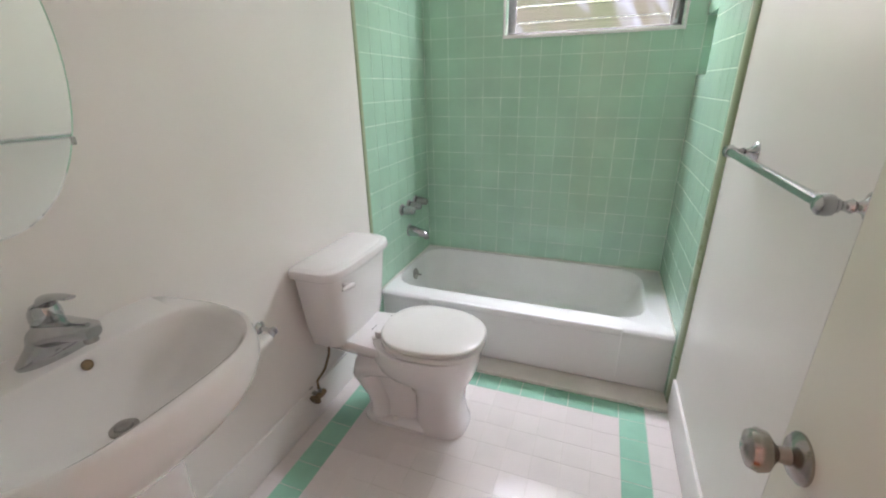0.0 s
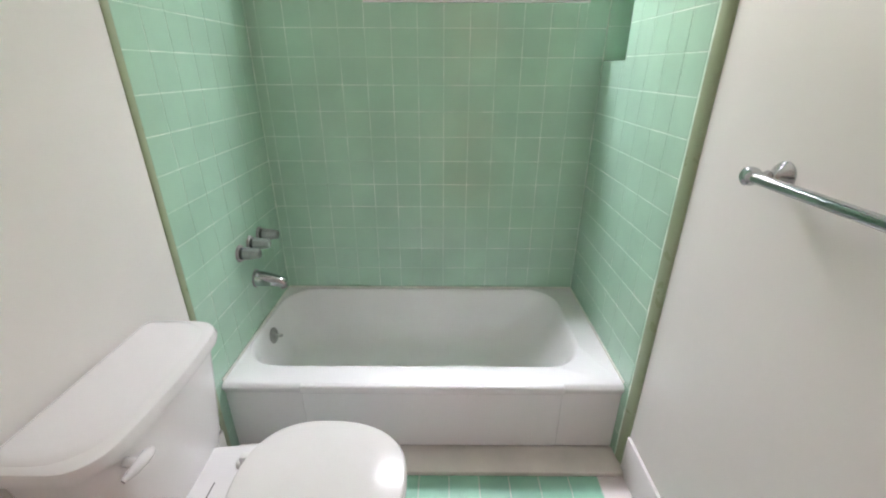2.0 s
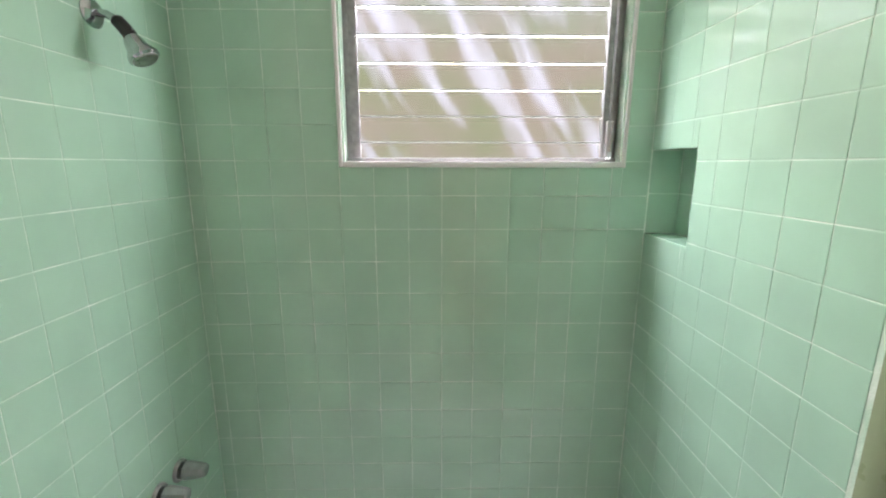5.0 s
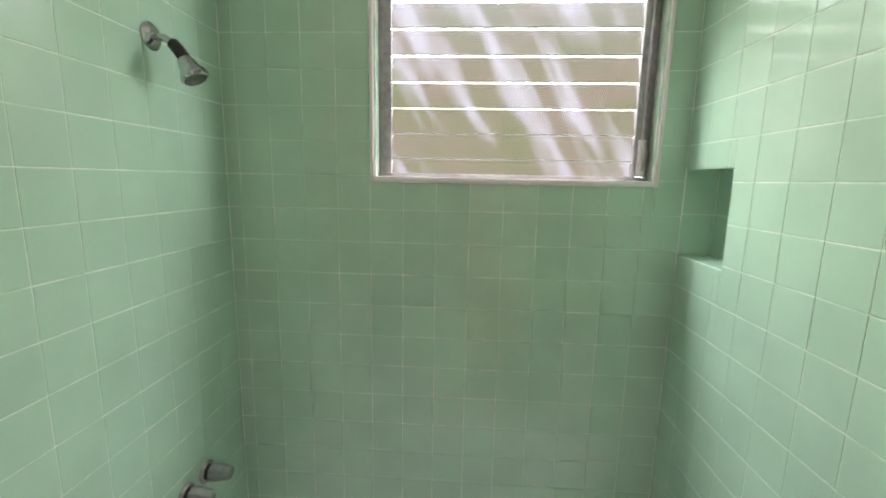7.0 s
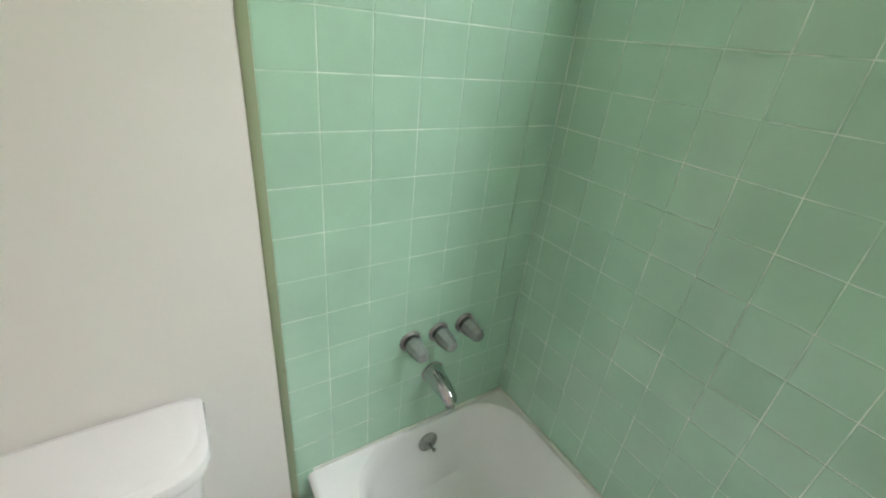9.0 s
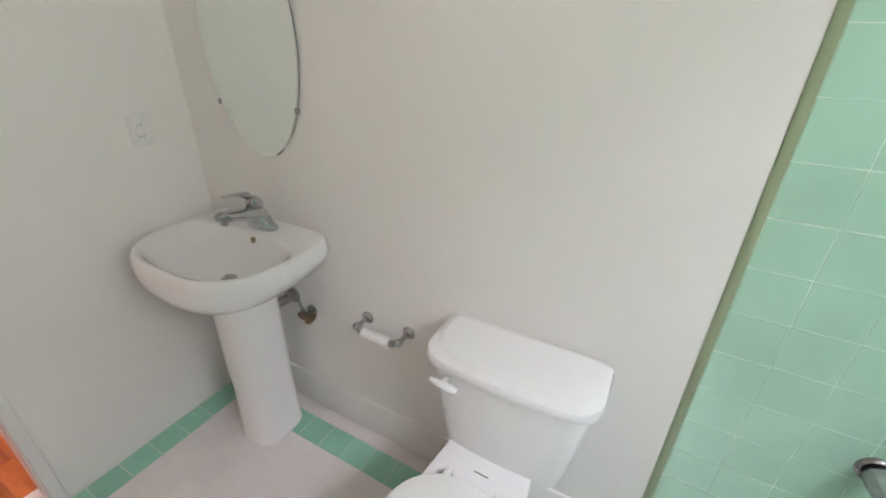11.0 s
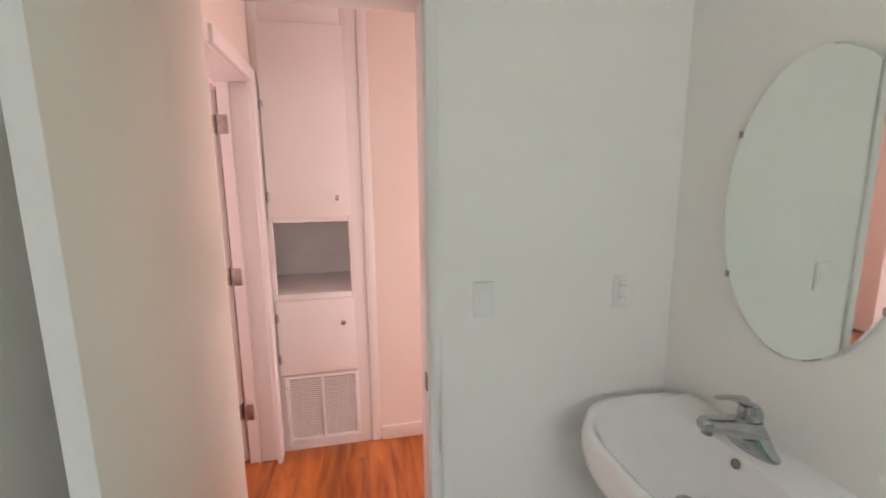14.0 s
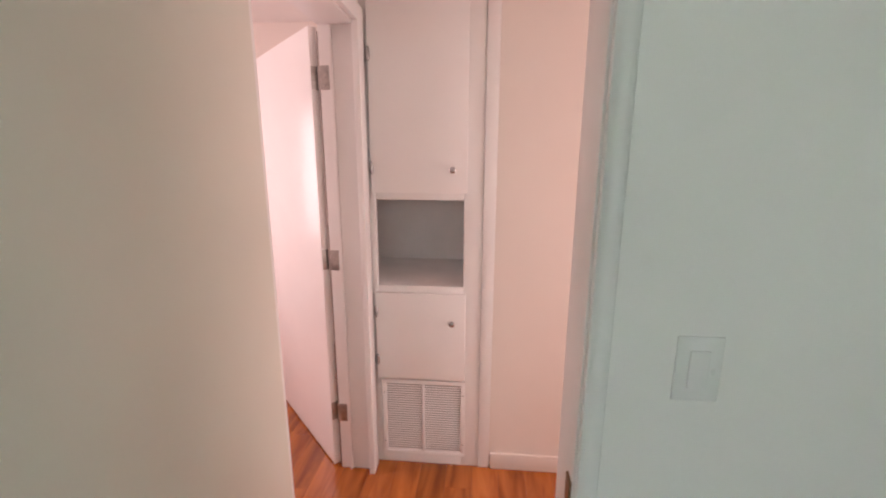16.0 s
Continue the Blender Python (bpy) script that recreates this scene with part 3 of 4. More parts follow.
# ---- toilet ----
def toilet():
    cy = 1.408
    t = thing("toilet", "white two-piece toilet with its lid down, against a cream wall", "toilet", (-0.45, cy, 0))
    o = Matrix.Translation((0.45, 0, 0))

    def add(name, bm, mat, label="", parent=None, smooth=True):
        bmesh.ops.transform(bm, matrix=o, verts=bm.verts)
        return part(name, bm, mat, parent or t, label, smooth=smooth)

    def rr(x0, x1, hy0, z, bow=0.0, r=0.03, n=5, rb=0.018):
        """Rounded rectangle, front bowed out."""
        out = []
        for cx, cyy, a0 in ((x1 - r, hy0 - r, 0), (x0 + rb, hy0 - rb, 90), (x0 + rb, -hy0 + rb, 180), (x1 - r, -hy0 + r, 270)):
            q = r if a0 in (0, 270) else rb
            for k in range(n + 1):
                a = radians(a0 + 90 * k / n)
                out.append(Vector((cx + q * math.cos(a), cyy + q * math.sin(a), z)))
        for k in range(1, 8):
            yy = -hy0 + r + (2 * hy0 - 2 * r) * k / 8
            out.append(Vector((x1, yy, z)))
        for v in out:
            if v.x > x1 - 2 * r:
                v.x += bow * (1 - (v.y / hy0) ** 2)
        return out
    # tank
    tank = loft([rr(-0.822, -0.700, 0.160, 0.375, 0.010, 0.03), rr(-0.832, -0.690, 0.178, 0.385, 0.014, 0.05), rr(-0.838, -0.680, 0.192, 0.46, 0.016, 0.055),
                 rr(-0.842, -0.668, 0.218, 0.685, 0.018, 0.055), rr(-0.842, -0.668, 0.219, 0.705, 0.018, 0.055)])
    bmesh.ops.translate(tank, vec=(0, 0.021, 0), verts=tank.verts)
    add("tank", tank, PORCELAIN)
    lid = loft([rr(-0.847, -0.664, 0.228, 0.700, 0.018, 0.055), rr(-0.851, -0.654, 0.236, 0.706, 0.020, 0.06), rr(-0.851, -0.650, 0.238, 0.724, 0.020, 0.06),
                rr(-0.850, -0.655, 0.235, 0.737, 0.020, 0.06), rr(-0.847, -0.667, 0.226, 0.743, 0.020, 0.06), rr(-0.842, -0.682, 0.212, 0.742, 0.016, 0.055), rr(-0.836, -0.697, 0.200, 0.745, 0.012, 0.05)])
    bmesh.ops.translate(lid, vec=(0, 0.021, 0), verts=lid.verts)
    raised = loft([rr(-0.846, -0.668, 0.226, 0.7400, 0.016, 0.085), rr(-0.844, -0.676, 0.220, 0.7455, 0.016, 0.085), rr(-0.840, -0.690, 0.208, 0.7485, 0.014, 0.08), rr(-0.834, -0.704, 0.192, 0.7495, 0.010, 0.07)])
    bmesh.ops.translate(raised, vec=(0, 0.021, 0), verts=raised.verts)
    join(lid, raised)
    add("tank_lid", lid, PORCELAIN)
    lv = tube([(-0.668, -0.133, 0.672), (-0.640, -0.133, 0.670)], 0.010, 14)
    tube([(-0.638, -0.173, 0.668), (-0.634, -0.153, 0.669), (-0.634, -0.128, 0.668), (-0.636, -0.108, 0.664), (-0.638, -0.095, 0.660)], [0.005, 0.009, 0.012, 0.012, 0.008], 12, lv)
    add("flush_lever", lv, PORCELAIN, "white flush lever")
    # bowl, outer shell
    def ring(z, xb, xf, hy, e=2.3):
        cx = (xb + xf) / 2 - 0.02
        return oval(cx, 0, z, cx - xb, hy, e, 44, front=xf - cx)
    rings = [ring(0.0, -0.425, -0.198, 0.112, 2.8), ring(0.015, -0.425, -0.198, 0.112, 2.8), ring(0.030, -0.42, -0.208, 0.105, 2.8), ring(0.10, -0.42, -0.220, 0.098, 2.8), ring(0.17, -0.42, -0.216, 0.101, 2.8), ring(0.225, -0.46, -0.196, 0.120, 2.6),
             ring(0.25, -0.56, -0.180, 0.136, 2.4), ring(0.28, -0.61, -0.168, 0.150, 2.3), ring(0.33, -0.61, -0.154, 0.171, 2.25), ring(0.37, -0.60, -0.147, 0.182, 2.2), ring(0.389, -0.60, -0.144, 0.185, 2.2), ring(0.394, -0.598, -0.149, 0.181, 2.2)]
    bowl = loft([[Vector((p.x, p.y, p.z * 1.045)) for p in r] for r in rings])
    add("bowl", bowl, PORCELAIN)
    deck = loft([rr(-0.83, -0.53, 0.075, 0.30, 0, 0.02), rr(-0.835, -0.52, 0.125, 0.345, 0, 0.03), rr(-0.838, -0.515, 0.148, 0.380, 0, 0.03), rr(-0.838, -0.515, 0.150, 0.400, 0, 0.03), rr(-0.834, -0.52, 0.146, 0.408, 0, 0.03)])
    for v in deck.verts:
        v.co.y *= 0.74 + 0.26 * (v.co.x + 0.838) / 0.323
    add("tank_deck", deck, PORCELAIN)
    # trapway bulge behind the column
    trap = bmesh.new()
    for s in (-1, 1):
        tube([(-0.46, s * 0.062, 0.315), (-0.52, s * 0.078, 0.300), (-0.585, s * 0.084, 0.295), (-0.628, s * 0.080, 0.275), (-0.646, s * 0.072, 0.235), (-0.625, s * 0.066, 0.190), (-0.595, s * 0.062, 0.140),
              (-0.580, s * 0.060, 0.090), (-0.578, s * 0.060, 0.030)], [0.050, 0.056, 0.056, 0.054, 0.050, 0.047, 0.046, 0.048, 0.052], 18, trap)
    loft([oval(-0.53, 0, z, 0.125, hy, 4.0, 32) for z, hy in ((0.0, 0.088), (0.03, 0.080), (0.10, 0.070), (0.20, 0.070), (0.27, 0.080), (0.33, 0.090))], bm=trap)
    add("trapway", trap, PORCELAIN)
    for s in (-1, 1):
        add("bolt_cap", lathe([(0.016, 0.0), (0.015, 0.010), (0.009, 0.017), (0, 0.019)], Matrix.Translation((-0.50, s * 0.094, 0.022)), 14), SEAT, "small white bolt cap")
    foot = loft([rr(-0.66, -0.34, 0.116, 0.0, 0, 0.04, rb=0.06), rr(-0.66, -0.34, 0.116, 0.016, 0, 0.04, rb=0.06), rr(-0.65, -0.35, 0.104, 0.028, 0, 0.04, rb=0.055), rr(-0.64, -0.36, 0.090, 0.031, 0, 0.04, rb=0.05)])
    add("foot", foot, PORCELAIN)

    # seat ring and lid
    def sring(z, g, hy):
        return oval(-0.37, 0, z, 0.185 + g, hy + g, 2.35, 48, front=0.236 + g)
    add("seat", loft([sring(0.4145, -0.010, 0.180), sring(0.419, 0, 0.180), sring(0.433, 0, 0.180), sring(0.437, -0.005, 0.180)]), SEAT, "cream plastic seat")
    add("seat_lid", loft([sring(0.4405, -0.012, 0.178), sring(0.444, -0.001, 0.178), sring(0.455, 0.0, 0.178), sring(0.461, -0.004, 0.178), sring(0.464, -0.014, 0.178), sring(0.467, -0.07, 0.178), sring(0.468, -0.13, 0.178)]), SEAT, "cream closed seat lid")
    for s in (-1, 1):
        hb = lathe([(0.016, 0), (0.016, 0.010), (0.010, 0.016), (0, 0.017)], Matrix.Translation((-0.575, s * 0.072, 0.407)), 14)
        box(-0.575, -0.545, s * 0.072 - 0.010, s * 0.072 + 0.010, 0.414, 0.446, 0.004, bm=hb)
        add("seat_hinge", hb, SEAT, "plastic seat hinge")
    add("deck_mark", box(-0.625, -0.622, -0.02, 0.022, 0.4075, 0.4086), DARK, "small dark printed mark")
    # supply line
    add("supply_hose", tube([(-0.80, -0.093, 0.380), (-0.80, -0.093, 0.34), (-0.798, -0.103, 0.30), (-0.808, -0.130, 0.24), (-0.826, -0.168, 0.20), (-0.812, -0.182, 0.172)], 0.0055, 10), BRASS, "old copper supply tube")
    add("hose_nut", tube([(-0.80, -0.093, 0.378), (-0.80, -0.093, 0.355)], 0.013, 8), SEAT, "white coupling nut")
    return t


toilet().matrix_world


def stop_valve(name, label, x, y, z, d):
    v = thing(name, label, "valve", (x, y, z))
    part("wall_stub", tube([(-0.03, 0, 0), (0.03, 0, 0)], 0.009, 12), DULLCHROME, v, smooth=True)
    part("wall_flange", lathe([(0.024, 0), (0.022, 0.005), (0.010, 0.008), (0, 0.008)], axis_to(-0.026, 0, 0, (1, 0, 0)), 18), DULLCHROME, v, smooth=True)
    part("valve_body", tube([(0.018, -0.022, 0), (0.022, 0.0, 0.002), (0.022, 0.026, 0)], [0.012, 0.015, 0.012], 12), BRASS, v, smooth=True)
    part("riser", tube([(0.020, 0, 0), (0.020, 0, 0.03)], 0.008, 10), DULLCHROME, v, smooth=True)
    bm = lathe([(0.006, 0), (0.018, 0.003), (0.018, 0.010), (0.006, 0.013), (0, 0.013)], axis_to(0.020, d * 0.028, 0, (0, d, 0)) @ Matrix.Scale(1.5, 4, (1, 0, 0)), 16)
    part("valve_handle", bm, BRASS, v, "oval metal valve handle", smooth=True)
    return v


stop_valve("toilet_valve", "tarnished water stop valve low on the wall behind the toilet", PL + 0.028, 1.226, 0.145, -1)


# ---- sink ----
def sink():
    cy, zr = 0.449, 0.878
    t = thing("pedestal_sink", "white porcelain pedestal sink in the corner by the doorway, empty", "sink", (-0.66, cy, 0))
    o = Matrix.Translation((0.66, 0, 0))

    def add(name, bm, mat, label="", parent=None):
        bmesh.ops.transform(bm, matrix=o, verts=bm.verts)
        return part(name, bm, mat, parent or t, label, smooth=True)
    n = 64

    def outer(z, g=0.0, fx=None, wy=None):
        """D-shaped outline: flat at the wall, widest in the middle, bowed front."""
        fx = -0.414 if fx is None else fx
        wy = 0.288 if wy is None else wy
        pts = []
        for k in range(n):
            a = 2 * math.pi * k / n
            c, s = math.cos(a), math.sin(a)
            cx = -0.70
            if c >= 0:
                x = cx + (fx - cx + g) * abs(c) ** (2 / 2.75)
                y = (wy + g) * math.copysign(abs(s) ** (2 / 2.75), s)
            else:
                x = cx - (cx + 0.855) * abs(c) ** (2 / 9.0)
                y = (wy + g) * math.copysign(abs(s) ** (2 / 9.0), s)
                y *= 1 - 0.06 * ((cx - x) / 0.164)
            pts.append(Vector((x, y, z)))
        return pts

    def inner(z, g=0.0, dx=0.0):
        pts = []
        for k in range(n):
            a = 2 * math.pi * k / n
            c, s = math.cos(a), math.sin(a)
            if c >= 0:
                x = -0.64 + dx + (0.198 + g) * abs(c) ** (2 / 2.9)
            else:
                x = -0.64 + dx - (0.105 + g) * abs(c) ** (2 / 3.0)
            y = (0.266 + g) * math.copysign(abs(s) ** (2 / (2.9 if c >= 0 else 2.5)), s)
            pts.append(Vector((x, y, z)))
        return pts
    rings = [outer(0.665, 0, -0.580, 0.085), outer(0.682, 0, -0.538, 0.125), outer(0.706, 0, -0.492, 0.172), outer(0.738, 0, -0.450, 0.220), outer(0.772, 0, -0.422, 0.256), outer(0.800, 0, -0.411, 0.276),
             outer(0.825, 0.004), outer(0.850, 0.003), outer(0.864, 0.0), outer(zr - 0.004, -0.005), outer(zr, -0.013), inner(zr - 0.001, 0.008), inner(zr - 0.006, -0.002)]
    for dz, k in ((0.018, 0.955), (0.040, 0.90), (0.070, 0.81), (0.098, 0.68), (0.118, 0.53), (0.130, 0.37), (0.136, 0.22), (0.138, 0.11)):
        rings.append([Vector((-0.633 + (p.x + 0.633) * k, p.y * k, zr - dz)) for p in inner(0, -0.002)])
    rings += [oval(-0.630, 0, zr - 0.140, 0.018, 0.018, 2, n)]
    bm = loft(rings)
    add("basin", bm, PORCELAIN)
    add("pedestal", loft([oval(-0.680, -0.010, z, hx, hy, 3.0, 40, front=hf) for z, hx, hy, hf in ((0.0, 0.10, 0.102, 0.122), (0.012, 0.10, 0.102, 0.122), (0.05, 0.098, 0.096, 0.116), (0.25, 0.094, 0.090, 0.110), (0.50, 0.094, 0.092, 0.112), (0.70, 0.095, 0.092, 0.108))]), PORCELAIN, "white porcelain pedestal")
    add("drain_ring", lathe([(0.026, 0), (0.026, 0.004), (0.021, 0.006), (0, 0.006)], Matrix.Translation((-0.630, 0, zr - 0.138))), DULLCHROME, "chrome drain ring")
    add("drain_stopper", lathe([(0.017, 0), (0.017, 0.006), (0, 0.009)], Matrix.Translation((-0.630, 0, zr - 0.133))), DULLCHROME, "chrome drain stopper")
    add("overflow_hole", lathe([(0.0115, 0.001), (0.0105, 0.0035), (0.008, 0.001), (0, 0.001)], axis_to(-0.7325, 0.026, zr - 0.026, (1, 0, 0.35)), 16), BRASS, "brass-lined overflow hole")
    return t


sink()


def sink_faucet():
    t = thing("sink_faucet", "chrome single-lever faucet standing on the pedestal sink", "faucet", (-0.790, 0.461, 0.877))
    base = loft([oval(0, 0, 0.0, 0.030, 0.066, 2.2, 36), oval(0, 0, 0.006, 0.031, 0.067, 2.2, 36), oval(0.002, 0, 0.016, 0.030, 0.060, 2.2, 36, front=0.040), oval(0.004, 0, 0.032, 0.029, 0.048, 2.1, 36, front=0.044),
                 oval(0.008, 0, 0.050, 0.029, 0.038, 2.0, 36, front=0.044), oval(0.014, 0, 0.068, 0.027, 0.030, 2.0, 36, front=0.040), oval(0.016, 0, 0.080, 0.025, 0.027, 2.0, 36)])
    part("body", base, CHROME, t, smooth=True)

    def slab(x, zc, hw, hh):
        """An upright rounded section of the spout."""
        return [Vector((x + 0.25 * (p.y), p.x, zc + p.y)) for p in oval(0, 0, 0, hw, hh, 2.6, 28)]
    part("spout", loft([slab(0.000, 0.046, 0.040, 0.034), slab(0.035, 0.058, 0.036, 0.030), slab(0.070, 0.068, 0.031, 0.024), slab(0.105, 0.077, 0.026, 0.020), slab(0.140, 0.083, 0.022, 0.018), slab(0.155, 0.082, 0.014, 0.012)]), CHROME, t, smooth=True)
    part("aerator", tube([(0.136, 0, 0.072), (0.138, 0, 0.058)], [0.013, 0.012], 18), DULLCHROME, t, "round aerator", smooth=True)
    part("lever", loft([oval(0.016, 0, 0.0815, 0.024, 0.025, 2, 28), oval(0.016, 0, 0.086, 0.027, 0.027, 2, 28), oval(0.017, 0, 0.102, 0.026, 0.026, 2, 28), oval(0.021, 0, 0.116, 0.021, 0.021, 2, 28)]
                       + [[Vector((x - 0.5 * p.x, p.y, z + 0.9 * p.x)) for p in oval(0, 0, 0, h, w, 2.2, 28)] for x, z, h, w in ((0.040, 0.128, 0.013, 0.018), (0.062, 0.138, 0.007, 0.015), (0.090, 0.145, 0.004, 0.012), (0.122, 0.148, 0.003, 0.009))]), CHROME, t, "curved chrome lever", smooth=True)
    return t


sink_faucet()
for z, y in ((0.50, 0.50),):
    stop_valve("sink_valve", "tarnished stop valve on the wall under the sink", PL + 0.028, 0.575, 0.52, 1)
pipe = thing("sink_pipework", "old chrome drain trap and supply tube behind the pedestal", "pipe", (PL, 0.5, 0.55))
part("trap_pipe", tube([(0.0, -0.02, 0.01), (0.05, -0.02, 0.01), (0.10, -0.04, 0.0), (0.14, -0.06, 0.03), (0.15, -0.06, 0.09)], 0.018, 14), DULLCHROME, pipe, smooth=True)
part("wall_flange", lathe([(0.034, 0), (0.032, 0.006), (0.016, 0.012), (0, 0.012)], axis_to(0.001, -0.02, 0.01, (1, 0, 0)), 20), DULLCHROME, pipe, smooth=True)
part("supply_tube", tube([(0.048, 0.075, 0.0), (0.05, 0.06, 0.04), (0.06, 0.03, 0.06), (0.08, -0.01, 0.10), (0.09, -0.03, 0.14)], 0.005, 10), DULLCHROME, pipe, smooth=True)


# ---- mirror ----
mir = thing("wall_mirror", "oval frameless mirror held by small metal clips above the sink", "mirror", (PL, 0.468, 1.4615))
MHY, MHZ = 0.206, 0.350


def oval_yz(x, hy, hz, n=64):
    return [Vector((x, hy * math.cos(2 * math.pi * k / n), hz * math.sin(2 * math.pi * k / n))) for k in range(n)]


part("mirror_glass", loft([oval_yz(0.008, MHY, MHZ), oval_yz(0.0105, MHY, MHZ), oval_yz(0.0125, MHY - 0.004, MHZ - 0.004)]), MIRROR, mir)
part("backing", loft([oval_yz(0.001, MHY - 0.004, MHZ - 0.004), oval_yz(0.008, MHY - 0.002, MHZ - 0.002)]), DARK, mir, "dark mirror backing")
for sy in (-1, 1):
    for sz in (-1, 1):
        a = 0.55
        yy, zz = sy * MHY * math.cos(a), sz * MHZ * math.sin(a)
        part("clip", box(0.0, 0.0165, yy - 0.0045, yy + 0.0045, zz - 0.009, zz + 0.009, 0.003), DULLCHROME, mir, "small metal mirror clip", smooth=True)


# ---- toilet paper holder ----
tp = thing("toilet_paper_holder", "chrome wall holder with a white spindle, no paper", "toilet paper holder", (PL, 0.938, 0.588))
for s in (-1, 1):
    p = part("post", lathe([(0.024, 0), (0.024, 0.004), (0.018, 0.010), (0.009, 0.014), (0.008, 0.050), (0.014, 0.056), (0.014, 0.070), (0.008, 0.076), (0, 0.076)], axis_to(0, s * 0.087, 0.0, (1, 0, 0)), 18), CHROME, tp, smooth=True)
part("spindle", tube([(0.070, -0.056, -0.010), (0.070, 0.056, -0.010)], 0.0195, 20), CARD, tp, "white plastic spindle", smooth=True)
part("spindle_end", tube([(0.070, 0.0565, -0.010), (0.064, 0.080, -0.002)], [0.0135, 0.012], 14), DULLCHROME, tp, smooth=True)
part("spindle_end", tube([(0.064, -0.080, -0.002), (0.070, -0.0565, -0.010)], [0.012, 0.0135], 14), DULLCHROME, tp, smooth=True)

# ---- towel bar ----
tb = thing("towel_bar", "chrome towel bar with round wall posts, empty", "towel bar", (PR, 1.20, 1.18))
for y in (-0.298, 0.318):
    part("post", lathe([(0.030, 0), (0.030, 0.003), (0.026, 0.008), (0.014, 0.014), (0.010, 0.022), (0.0085, 0.027), (0.0125, 0.033), (0.0085, 0.040), (0.008, 0.046), (0.0120, 0.050), (0.0120, 0.054), (0.0175, 0.058), (0.0190, 0.067), (0.0175, 0.076), (0.009, 0.083), (0, 0.084)], axis_to(0, y, 0, (-1, 0, 0)), 24), CHROME, tb, smooth=True)
part("bar", tube([(-0.067, -0.298, 0), (-0.067, 0.318, 0)], 0.0108, 16), CHROME, tb, smooth=True)

# ---- switch and outlet ----
sw = thing("light_switch", "white rocker light switch on the cream wall by the doorway", "light switch", (-0.217, D, 1.188))
part("cover_plate", box(-0.034, 0.034, 0.0, 0.0040, -0.053, 0.053, 0.002), SWITCH, sw, smooth=True)
part("rocker", box(-0.015, 0.015, 0.003, 0.0075, -0.031, 0.031, 0.002), SWITCH, sw, smooth=True)
ou = thing("power_outlet", "white duplex power outlet on the cream wall above the sink", "power outlet", (-0.674, D, 1.186))
part("cover_plate", box(-0.034, 0.034, 0.0, 0.0040, -0.053, 0.053, 0.002), SWITCH, ou, smooth=True)
rc = part("receptacle", box(-0.016, 0.016, 0.003, 0.0065, -0.033, 0.033, 0.002), SWITCH, ou, smooth=True)
for dz in (-0.018, 0.018):
    for dx in (-0.006, 0.006):
        part("slot", box(dx - 0.0008, dx + 0.0008, 0.0060, 0.0070, dz - 0.004, dz + 0.004), DARK, rc)

# ---- bathroom door ----
door = thing("door_1", "cream painted flush bathroom door standing open against the wall", "door", (0.530, DH - 0.004, 0.008))
ang = math.atan2(0.486 - 0.510, 0.688)
door.rotation_euler = (0, 0, 0)
leaf_m = Matrix.Rotation(-ang, 4, "Z")
bm = box(-0.018, 0.017, 0.0, 0.688, 0.0, 1.995, 0.002)
bmesh.ops.transform(bm, matrix=leaf_m, verts=bm.verts)
leaf = part("leaf", bm, DOORPAINT, door, smooth=True)
for s, nm in ((-1, "knob"), (1, "knob")):
    kx = -0.018 if s < 0 else 0.017
    prof = [(0.033, 0), (0.033, 0.003), (0.027, 0.009), (0.012, 0.013), (0.010, 0.026), (0.016, 0.031), (0.0255, 0.038), (0.028, 0.048), (0.024, 0.058), (0.012, 0.063), (0, 0.064)]
    if s > 0:
        prof = [(r, h * 0.85) for r, h in prof]
    part("door_knob", lathe(prof, leaf_m @ axis_to(kx, 0.640, 0.914, (s, 0, 0)), 28), SATIN, door, "worn satin metal door knob", smooth=True)
# paler paint puts window light on the closing edge
part("edge_strip", box(-0.0175, 0.0165, 0.6879, 0.6887, 0.001, 1.994), TRIMPAINT, door, "paler closing edge strip, window light painted in").data.transform(leaf_m)
part("latch_plate", box(-0.012, 0.011, 0.6875, 0.6895, 0.90, 0.96), DULLCHROME, door, "metal latch plate").data.transform(leaf_m)
for z in (0.25, 1.75):
    part("hinge", tube([(0.006, -0.006, z), (0.006, -0.006, z + 0.09)], 0.006, 10), NICKEL, door, smooth=True)

strike = thing("strike_plate", "dark metal strike plate on the doorway jamb", "strike plate", (-0.046, 0.062, 0.940))
part("plate", box(-0.001, 0.004, -0.014, 0.014, -0.026, 0.026, 0.001), BRASS, strike)
strike["kind"] = "structure"

